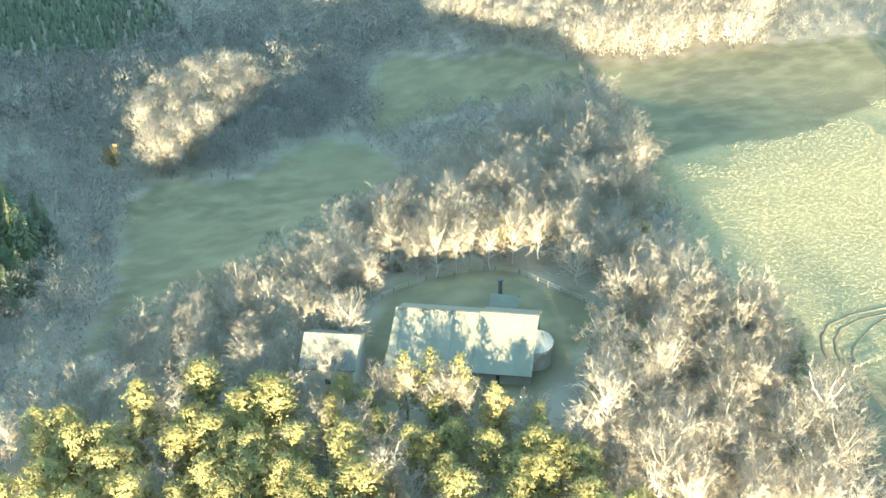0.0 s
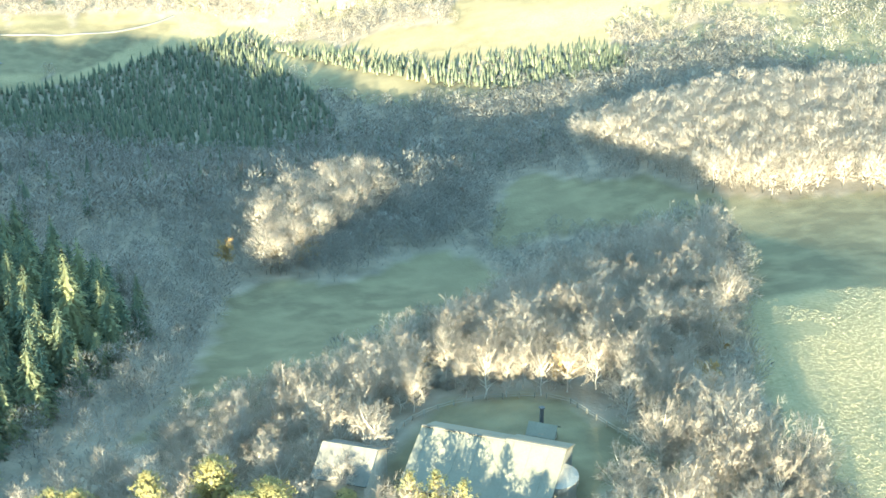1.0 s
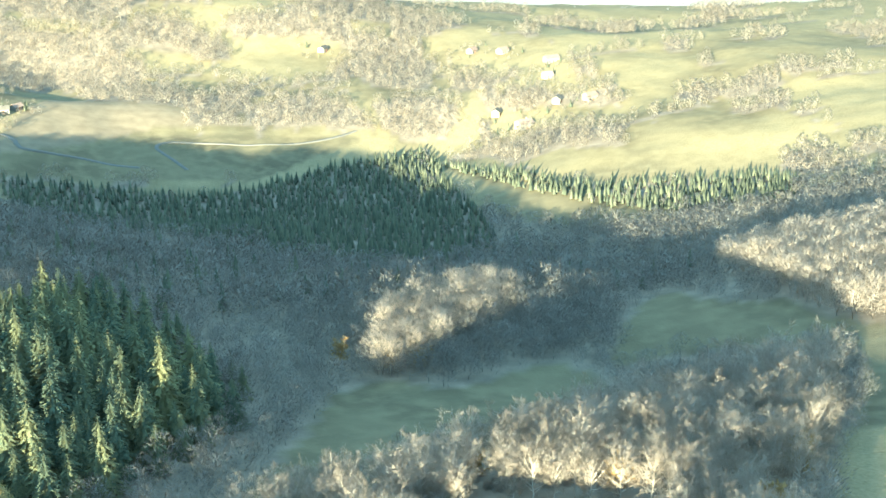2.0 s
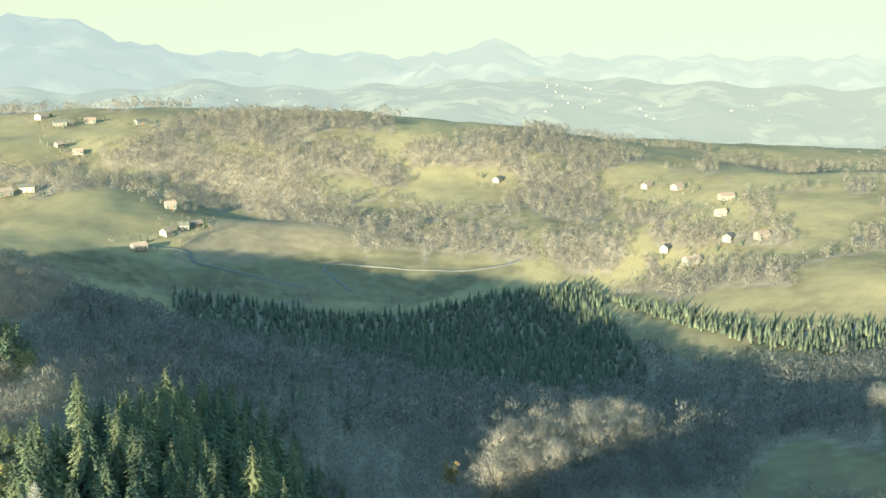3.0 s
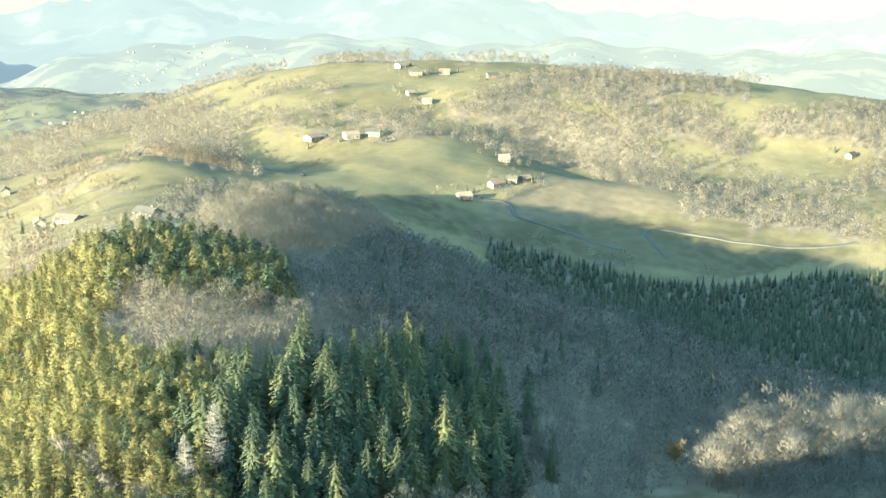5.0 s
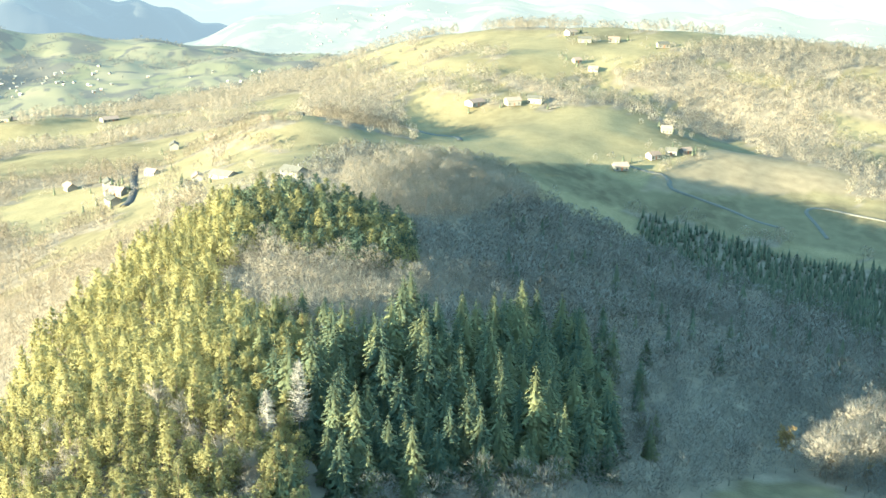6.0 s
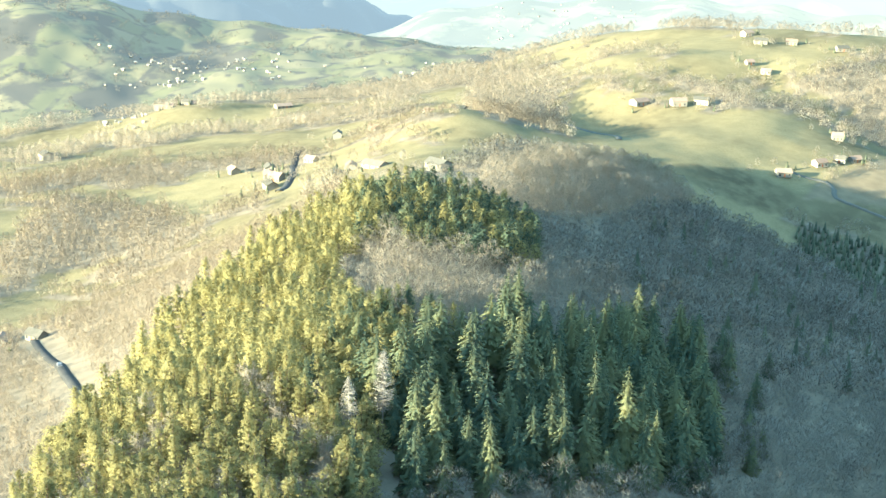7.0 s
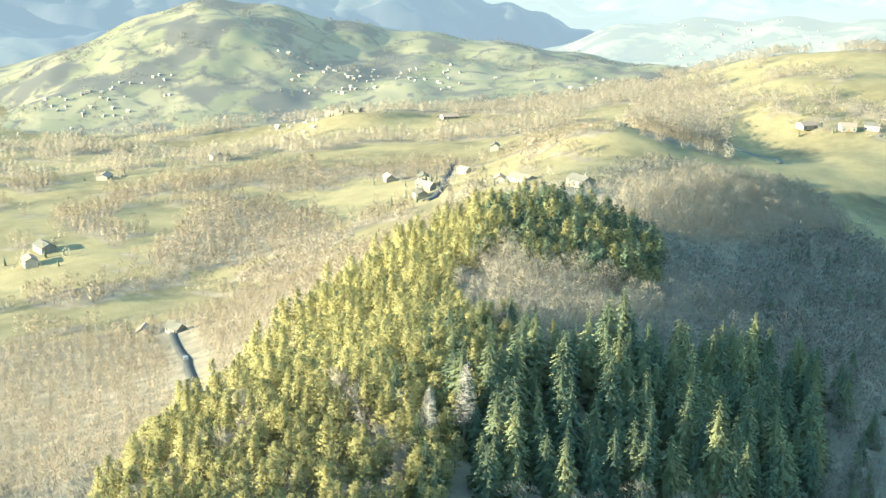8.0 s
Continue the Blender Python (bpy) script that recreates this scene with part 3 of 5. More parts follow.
def spruce_parts(seed, tall=24.0, tiers=28, spread=0.23, low=0.07):
    """A straight trunk and whorls of drooping, ragged boughs narrowing to a pointed tip."""
    rand = np.random.default_rng(seed)
    wood, leaf = Twigs(), Twigs()
    wood.stick((0, 0, 0), (0, 0, tall * 0.6), tall * 0.012, tall * 0.007)
    wood.stick((0, 0, tall * 0.6), (0, 0, tall), tall * 0.007, 0.01)
    n = len(leaf.v)
    leaf.v += [np.array((0, 0, tall * 0.93))] + [np.array((math.cos(a) * tall * spread * 0.38, math.sin(a) * tall * spread * 0.38, tall * 0.14)) for a in np.linspace(0, 5.4, 7)]
    leaf.f += [(n, n + 1 + j, n + 1 + (j + 1) % 7) for j in range(7)]
    for k in range(tiers):
        f = low + (1 - low) * (k + rand.uniform(-0.3, 0.3)) / tiers
        reach = tall * spread * (1 - f) ** 0.8 * rand.uniform(0.75, 1.15) + 0.25
        n = max(5, int(9 * (1 - f) + 5))
        turn = rand.uniform(0, 6.28)
        for j in range(n):
            ang = turn + 6.283 * j / n + rand.uniform(-0.25, 0.25)
            r = reach * rand.uniform(0.65, 1.2)
            way = np.array((math.cos(ang), math.sin(ang), 0.0))
            side = np.array((-way[1], way[0], 0.0))
            base = np.array((0, 0, tall * f))
            droop = r * rand.uniform(0.15, 0.42)
            for u in (0.3, 0.52, 0.72, 0.90):
                p = base + way * r * u + (0, 0, -droop * u * u + 0.06 * r * math.sin(3 * u))
                for s in (-1, 1):
                    e = p + (way * 0.55 + side * s * rand.uniform(0.3, 0.8)) * r * 0.34 + (0, 0, -rand.uniform(0.02, 0.22) * r - 0.05)
                    leaf.blade(p, e, 0.075 * r + 0.06, rand, way + (0, 0, 0.8))
            leaf.blade(base + way * r * 0.6 + (0, 0, -droop * 0.3), base + way * r * 1.08 + (0, 0, -droop * 0.9 + rand.uniform(0, 0.2) * r), 0.09 * r + 0.05, rand)
    leaf.stick((0, 0, tall * 0.94), (0, 0, tall * 1.02), 0.14, 0.0)
    return wood.mesh(), leaf.mesh()


def dead_conifer_parts(seed, tall=17.0):
    rand = np.random.default_rng(seed)
    wood, fine = Twigs(), Twigs()
    wood.stick((0, 0, 0), (0, 0, tall), tall * 0.012, 0.03)
    for k in range(420):
        f = rand.uniform(0.3, 0.98)
        ang = rand.uniform(0, 6.28)
        r = tall * 0.26 * (1 - f) ** 0.7 + 0.3
        a = np.array((0, 0, tall * f))
        e = a + np.array((math.cos(ang) * r, math.sin(ang) * r, r * rand.uniform(0.0, 0.5)))
        fine.stick(a, e, 0.05, 0.0)
        s = a + (e - a) * 0.55
        fine.stick(s, s + rand.normal(0, 0.5, 3), 0.04, 0.0)
    return wood.mesh(), fine.mesh()


def bush_parts(seed, tall=3.0, twigs=170, thick=0.022):
    rand = np.random.default_rng(seed)
    fine = Twigs()
    for k in range(twigs):
        ang, tilt = rand.uniform(0, 6.28), rand.uniform(0.1, 1.2)
        s = rand.normal(0, 0.16, 3) * tall
        s[2] = abs(s[2]) * 0.8
        way = np.array((math.cos(ang) * math.sin(tilt), math.sin(ang) * math.sin(tilt), math.cos(tilt)))
        fine.blade(s, s + way * tall * rand.uniform(0.3, 0.65), thick, rand, way + (0, 0, 0.5))
    return fine.mesh()


def far_bare_parts(seed, tall=12.0, twigs=240, thick=0.055, wide=0.33, long=0.13):
    """A leafless tree for the distance: a short trunk and a domed, frayed haze of slim upward twigs."""
    rand = np.random.default_rng(seed)
    t = Twigs()
    t.stick((0, 0, 0), (0, 0, tall * 0.3), 0.12, 0.08)
    for k in range(twigs):
        f = rand.uniform(0, 1)
        ang = rand.uniform(0, 6.283)
        lobe = 0.85 + 0.25 * math.sin(3 * ang + seed) * math.sin(5 * f + seed)
        out = tall * wide * lobe * math.sqrt(max(0.03, 1 - (1.7 * f - 0.7) ** 2)) * rand.uniform(0.3, 1.0) ** 0.6
        s = np.array((math.cos(ang) * out, math.sin(ang) * out, tall * (0.2 + 0.66 * f)))
        way = np.array((math.cos(ang) * (1.0 - 0.5 * f), math.sin(ang) * (1.0 - 0.5 * f), 0.45 + 0.6 * f)) + rand.normal(0, 0.45, 3)
        way *= tall * long * rand.uniform(0.6, 1.25) / np.linalg.norm(way)
        t.blade(s, s + way, thick * rand.uniform(0.7, 1.4), rand, (math.cos(ang), math.sin(ang), 0.2 + 1.2 * f))
    return t.mesh()


def far_conifer_parts(seed, tall=15.0):
    rand = np.random.default_rng(seed)
    t = Twigs()
    t.stick((0, 0, 0), (0, 0, tall * 0.4), 0.2, 0.15)
    for k in range(7):
        f = 0.14 + 0.12 * k
        r, n = tall * 0.25 * (1.08 - f), 6
        turn = rand.uniform(0, 6.28)
        i = len(t.v)
        t.v.append(np.array((0, 0, tall * (f + 0.20))))
        for j in range(2 * n):
            rr = r * (rand.uniform(0.85, 1.25) if j % 2 else rand.uniform(0.4, 0.6))
            a = turn + 3.1416 * j / n
            t.v.append(np.array((rr * math.cos(a), rr * math.sin(a), tall * f - (0.05 * tall if j % 2 else 0))))
        t.f += [(i, i + 1 + j, i + 1 + (j + 1) % (2 * n)) for j in range(2 * n)]
    return t.mesh()


def scatter(poly, spacing, jitter=0.45, seed=1, keep=None):
    """Places strewn over a stretch of the plan, about spacing metres apart."""
    rand = np.random.default_rng(seed)
    p = np.array(poly, float)
    gx, gy = np.arange(p[:, 0].min(), p[:, 0].max(), spacing), np.arange(p[:, 1].min(), p[:, 1].max(), spacing)
    X, Y = np.meshgrid(gx, gy)
    x = (X + rand.uniform(-jitter, jitter, X.shape) * spacing).ravel()
    y = (Y + rand.uniform(-jitter, jitter, X.shape) * spacing).ravel()
    ok = inside(poly, x, y)
    if keep is not None:
        ok &= keep(x, y)
    return x[ok], y[ok]


def strew(name, templates, x, y, size_low, size_high, material, label, category, seed=3, sink=0.2, crown=None, loose=0.08, rise=0.35, z=None, swells=0.0):
    """One joined mesh of many trees or tufts, each turned and sized on its own."""
    rand = np.random.default_rng(seed)
    z = (height(x, y) if z is None else z) - sink
    V, F, N, tones, at = [], [], [], [], 0
    pick = rand.integers(0, len(templates), len(x))
    for i, (tv, tf) in enumerate(templates):
        sel = np.where(pick == i)[0]
        if not len(sel):
            continue
        a, s = rand.uniform(0, 6.28, len(sel)), rand.uniform(size_low, size_high, len(sel)) * (1 + swells * swell(x[sel], y[sel], 2.4))
        ca, sa = np.cos(a) * s, np.sin(a) * s
        px = ca[:, None] * tv[:, 0] - sa[:, None] * tv[:, 1] + x[sel][:, None]
        py = sa[:, None] * tv[:, 0] + ca[:, None] * tv[:, 1] + y[sel][:, None]
        pz = (s * rand.uniform(0.85, 1.15, len(sel)))[:, None] * tv[:, 2] + z[sel][:, None]
        V.append(np.stack([px, py, pz], -1).reshape(-1, 3))
        tones.append(np.repeat(rand.uniform(-0.5, 0.5, len(sel)), len(tv)))
        F.append((tf[None] + (np.arange(len(sel)) * len(tv))[:, None, None] + at).reshape(-1, 3))
        if crown is not None:
            nv = dome(tv, crown * tv[:, 2].max(), tv[:, 2].max(), loose, rise)
            c1, s1 = np.cos(a)[:, None], np.sin(a)[:, None]
            N.append(np.stack([c1 * nv[:, 0] - s1 * nv[:, 1], s1 * nv[:, 0] + c1 * nv[:, 1], 0 * c1 + nv[:, 2]], -1).reshape(-1, 3))
        at += len(sel) * len(tv)
    ob = link_mesh(name, np.concatenate(V), np.concatenate(F), material, normals=np.concatenate(N) if N else None)
    ob.data.attributes.new("tone", "FLOAT", "POINT").data.foreach_set("value", np.concatenate(tones).astype(np.float32))
    return tagged(ob, label, category, kind="stuff")


def tree_thing(name, label, category, group, pieces, crown=None):
    """A tree as an Empty at its foot with its parts; parked below ground until it is copied."""
    root = empty(name, (0, 0, 0))
    for part_name, (v, f), material, part_label in pieces:
        shape = dome(v, crown * v[:, 2].max(), v[:, 2].max()) if crown is not None and part_name == "crown" else None
        link_mesh(part_name, v, f, material, root, part_label, normals=shape)
    return tagged(root, label, category, group)


class Nursery:
    """Hands out trees: the first of each sort is the original, the rest are copies that share its meshes."""

    def __init__(self, originals):
        self.originals, self.fresh = originals, [True] * len(originals)

    def plant(self, x, y, size, turn, kind=None, sink=0.15):
        k = int(rng.integers(len(self.originals))) if kind is None else kind
        ob = self.originals[k]
        m = Matrix.Translation((x, y, float(height(x, y)) - sink)) @ Matrix.Rotation(turn, 4, "Z")
        if self.fresh[k]:
            self.fresh[k] = False
        else:
            ob = copy_thing(ob, m)
        ob.matrix_basis = m @ Matrix.Diagonal((size, size, size * rng.uniform(0.93, 1.07), 1))
        return ob


bare_trees = Nursery([tree_thing("bare_tree", "tall leafless broadleaf tree with pale sunlit twigs", "tree", "bare trees round the farm",
                                 [("trunk", w, BARK_PALE, ""), ("crown", t, TWIG_PALE, "haze of pale leafless twigs")], 0.3)
                      for w, t in [bare_tree_parts(11), bare_tree_parts(12, 15, 0.35), bare_tree_parts(13, 13, 0.46, 18), bare_tree_parts(14, 15, 0.36, 15, 0.3), bare_tree_parts(15, 12, 0.44, 16)]])
rust_trees = Nursery([tree_thing("autumn_tree", "small oak holding a few dry rust-brown leaves", "tree", "oaks with dry leaves",
                                 [("trunk", w, BARK_DARK, ""), ("crown", t, LEAF_RUST, "dry rust-brown leaves")])
                      for w, t in [bare_tree_parts(21, 9, 0.42, 11, 0.0, 0.05)]])
pines = Nursery([tree_thing("pine_tree", "yellow-green pine with a dense rounded crown", "tree", "pines on the slope",
                            [("trunk", w, BARK_DARK, ""), ("crown", t, NEEDLE_PINE, "yellow-green needle clumps")], 0.45)
                 for w, t in [pine_parts(31, 14, slim=0.22), pine_parts(32, 15, 66, 0.22, slim=0.2, cone=0.5), pine_parts(33, 13, 60, 0.3, slim=0.25), pine_parts(34, 16, 66, 0.2, slim=0.19, cone=0.6), pine_parts(45, 13.5, 56, 0.34, slim=0.26, cone=0.1)]])
broad_pines = Nursery([tree_thing("broad_pine", "broad yellow-green pine with a rounded crown before the barn", "tree", "broad pines before the farm",
                                  [("trunk", w, BARK_DARK, ""), ("crown", t, NEEDLE_PINE, "yellow-green needle clumps")], 0.45)
                       for w, t in [pine_parts(38, 14, 150, 0.3, 16, 0.27, 0.15, 0.85), pine_parts(39, 13, 150, 0.38, 16, 0.31, 0.1, 0.85), pine_parts(40, 15, 150, 0.3, 16, 0.24, 0.3, 0.8), pine_parts(46, 15, 120, 0.45, 16, 0.25, 0.1, 0.9)]])
spruces = Nursery([tree_thing("spruce_tree", "tall dark green spruce with a pointed tip", "tree", "spruces on the hillside",
                              [("trunk", w, BARK_DARK, ""), ("crown", t, NEEDLE_SPRUCE, "drooping dark green boughs")], 0.1)
                   for w, t in [spruce_parts(41, spread=0.25), spruce_parts(42, 26, 31, 0.21), spruce_parts(43, 21, 26, 0.29), spruce_parts(44, 24, 29, 0.23)]])
dead_trees = Nursery([tree_thing("dead_conifer", "dead grey conifer with bare whitish branches", "tree", "dead conifers among the spruces",
                                 [("trunk", w, DEAD_WOOD, ""), ("crown", t, DEAD_WOOD, "bare whitish branches")]) for w, t in [dead_conifer_parts(51, 19.0)]])


# ---- far mountains ----
def bell(a, centre, width):
    return np.exp(-(((a - centre) / width) ** 2))


def mountain(name, az_low, az_high, foot, crest, back, skyline, rough, material, label, woods=0, twigs=None):
    """A long massif: a slope that climbs from its foot to an uneven crest and falls away behind."""
    az, k = np.meshgrid(np.linspace(az_low, az_high, 260), np.linspace(0, 1, 60))
    r = np.where(k < 0.75, foot + (crest - foot) * k / 0.75, crest + (back - crest) * (k - 0.75) / 0.25)
    x, y = r * np.sin(np.radians(az)), r * np.cos(np.radians(az))
    top = 100 + crest * np.tan(np.radians(skyline(az)))
    low = height(x, y) - 3
    climb = np.where(k < 0.75, (k / 0.75) ** 0.8, np.clip(1 - (k - 0.75) / 0.25, 0, 1))
    z = low + (np.maximum(top, low) - low) * climb
    z += rough * np.sin(np.pi * np.clip(k / 0.9, 0, 1)) * (swell(x, y, 0.35) + 0.5 * swell(x, y, 0.9)) * np.clip(np.abs(k - 0.75) * 8, 0.15, 1)
    ends = np.clip((az - az_low) / 3, 0, 1) * np.clip((az_high - az) / 3, 0, 1)   # both ends sink into the ground
    z = ends * z + (1 - ends) * (low - 40)
    idx = np.arange(az.size).reshape(az.shape)
    quads = np.stack([idx[:-1, :-1], idx[:-1, 1:], idx[1:, 1:], idx[1:, :-1]], -1).reshape(-1, 4)
    ob = link_mesh(name, np.stack([x, y, z], -1).reshape(-1, 3), quads, material, smooth=True)
    tagged(ob, label, "mountain", kind="structure")
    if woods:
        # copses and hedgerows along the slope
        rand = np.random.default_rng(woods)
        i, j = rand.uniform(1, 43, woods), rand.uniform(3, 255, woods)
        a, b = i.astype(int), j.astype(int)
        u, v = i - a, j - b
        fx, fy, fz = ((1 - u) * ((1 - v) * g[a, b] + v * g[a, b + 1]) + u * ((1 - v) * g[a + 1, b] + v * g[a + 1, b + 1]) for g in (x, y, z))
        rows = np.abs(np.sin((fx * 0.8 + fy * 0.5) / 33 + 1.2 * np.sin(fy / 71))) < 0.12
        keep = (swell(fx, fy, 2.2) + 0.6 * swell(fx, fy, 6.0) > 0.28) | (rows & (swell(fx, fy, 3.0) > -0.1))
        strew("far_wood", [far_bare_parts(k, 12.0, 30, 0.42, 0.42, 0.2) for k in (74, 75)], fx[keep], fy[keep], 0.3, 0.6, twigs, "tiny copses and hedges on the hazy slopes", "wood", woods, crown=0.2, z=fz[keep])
    return ob


def distance(name, wood, field, pasture, size, glow, glow_colour, wooded=0.5):
    """Land so far off that only fields, hedges and woods can be told apart; its glow is put in for the haze between."""
    m = bpy.data.materials.new(name)
    m.use_nodes = True
    nt = m.node_tree
    bsdf = nt.nodes["Principled BSDF"]
    bsdf.inputs["Roughness"].default_value = 0.95
    bsdf.inputs["Specular IOR Level"].default_value = 0.1
    geo = nt.nodes.new("ShaderNodeNewGeometry")

    def noise_of(scale, detail, low, high):
        n = nt.nodes.new("ShaderNodeTexNoise")
        n.inputs["Scale"].default_value, n.inputs["Detail"].default_value = scale, detail
        nt.links.new(geo.outputs["Position"], n.inputs["Vector"])
        r = nt.nodes.new("ShaderNodeMapRange")
        r.inputs["From Min"].default_value, r.inputs["From Max"].default_value = low, high
        nt.links.new(n.outputs["Fac"], r.inputs["Value"])
        return r.outputs[0]

    def blend(factor, a, b):
        mix = nt.nodes.new("ShaderNodeMix")
        mix.data_type = "RGBA"
        for socket, value in (("A", a), ("B", b)):
            if isinstance(value, tuple):
                mix.inputs[socket].default_value = (*value, 1)
            else:
                nt.links.new(value, mix.inputs[socket])
        nt.links.new(factor, mix.inputs["Factor"])
        return mix.outputs["Result"]

    cells = []
    for feature in ("F1", "DISTANCE_TO_EDGE"):
        v = nt.nodes.new("ShaderNodeTexVoronoi")
        v.feature = feature
        v.inputs["Scale"].default_value = 1.0 / size
        nt.links.new(geo.outputs["Position"], v.inputs["Vector"])
        cells.append(v)
    split = nt.nodes.new("ShaderNodeSeparateColor")
    nt.links.new(cells[0].outputs["Color"], split.inputs[0])
    col = blend(split.outputs[0], field, pasture)
    hedge = nt.nodes.new("ShaderNodeMapRange")
    hedge.inputs["From Min"].default_value, hedge.inputs["From Max"].default_value = 0.10, 0.04
    nt.links.new(cells[1].outputs["Distance"], hedge.inputs["Value"])
    gaps = nt.nodes.new("ShaderNodeMath")
    gaps.operation = "MULTIPLY"
    nt.links.new(hedge.outputs[0], gaps.inputs[0])
    nt.links.new(noise_of(2.2 / size, 3, 0.45, 0.6), gaps.inputs[1])
    col = blend(gaps.outputs[0], col, wood)
    col = blend(noise_of(0.6 / size, 7, 0.99 - wooded, 1.06 - wooded), col, wood)
    nt.links.new(col, bsdf.inputs["Base Color"])
    # haze put in as emission: bluer and dimmer westwards, brighter and creamier eastwards
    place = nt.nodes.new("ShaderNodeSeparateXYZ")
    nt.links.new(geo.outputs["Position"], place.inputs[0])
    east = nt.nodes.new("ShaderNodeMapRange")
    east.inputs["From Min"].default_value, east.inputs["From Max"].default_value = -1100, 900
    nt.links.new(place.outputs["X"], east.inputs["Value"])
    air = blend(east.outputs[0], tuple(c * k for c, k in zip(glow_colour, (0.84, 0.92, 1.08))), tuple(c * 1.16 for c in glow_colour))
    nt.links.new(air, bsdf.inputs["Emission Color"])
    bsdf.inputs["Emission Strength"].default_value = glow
    return m


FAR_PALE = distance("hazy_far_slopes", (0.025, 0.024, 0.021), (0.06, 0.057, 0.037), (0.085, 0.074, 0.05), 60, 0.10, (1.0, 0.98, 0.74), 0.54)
# sunny spur and shaded massif: light and shade put into these two materials
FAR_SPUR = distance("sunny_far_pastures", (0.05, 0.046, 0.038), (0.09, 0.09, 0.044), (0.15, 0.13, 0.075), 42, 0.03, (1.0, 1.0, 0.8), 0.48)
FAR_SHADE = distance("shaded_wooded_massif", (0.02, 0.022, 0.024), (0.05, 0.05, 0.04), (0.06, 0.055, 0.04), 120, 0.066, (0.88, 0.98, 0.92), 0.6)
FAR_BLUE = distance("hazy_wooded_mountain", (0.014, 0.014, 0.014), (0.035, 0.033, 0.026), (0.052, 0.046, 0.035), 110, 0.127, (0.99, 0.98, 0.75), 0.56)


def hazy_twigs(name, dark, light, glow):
    """Twigs whose faint glow is put in for the haze over the far slope under them."""
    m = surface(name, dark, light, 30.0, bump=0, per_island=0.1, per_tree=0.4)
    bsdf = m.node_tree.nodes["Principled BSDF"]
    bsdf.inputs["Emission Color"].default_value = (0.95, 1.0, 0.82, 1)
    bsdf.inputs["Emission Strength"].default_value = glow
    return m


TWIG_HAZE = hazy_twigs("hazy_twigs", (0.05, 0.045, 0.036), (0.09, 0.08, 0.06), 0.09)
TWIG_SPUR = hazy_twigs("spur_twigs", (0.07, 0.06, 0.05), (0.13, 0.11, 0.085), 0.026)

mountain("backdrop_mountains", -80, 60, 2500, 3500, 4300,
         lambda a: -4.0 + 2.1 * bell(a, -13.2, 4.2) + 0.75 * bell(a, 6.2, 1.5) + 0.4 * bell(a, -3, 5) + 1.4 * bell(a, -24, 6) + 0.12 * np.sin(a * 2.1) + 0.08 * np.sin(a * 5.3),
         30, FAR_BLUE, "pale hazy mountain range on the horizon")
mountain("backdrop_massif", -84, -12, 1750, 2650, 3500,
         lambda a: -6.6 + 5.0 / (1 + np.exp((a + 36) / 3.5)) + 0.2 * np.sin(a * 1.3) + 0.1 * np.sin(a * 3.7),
         40, FAR_SHADE, "wooded massif beyond the spur, shade and haze put in as blue-grey colour")
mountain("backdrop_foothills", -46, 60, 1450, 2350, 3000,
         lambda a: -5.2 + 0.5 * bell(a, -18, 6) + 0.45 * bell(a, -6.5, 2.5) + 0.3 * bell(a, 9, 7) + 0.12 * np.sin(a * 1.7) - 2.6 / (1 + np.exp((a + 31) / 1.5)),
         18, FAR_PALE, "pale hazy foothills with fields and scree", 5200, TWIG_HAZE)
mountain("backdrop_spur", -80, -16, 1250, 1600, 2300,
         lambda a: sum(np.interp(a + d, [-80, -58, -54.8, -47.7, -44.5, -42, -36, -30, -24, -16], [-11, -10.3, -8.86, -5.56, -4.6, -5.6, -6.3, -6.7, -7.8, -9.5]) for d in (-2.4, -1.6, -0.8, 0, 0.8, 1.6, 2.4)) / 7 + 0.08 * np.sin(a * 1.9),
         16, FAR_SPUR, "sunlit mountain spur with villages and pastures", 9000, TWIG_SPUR)


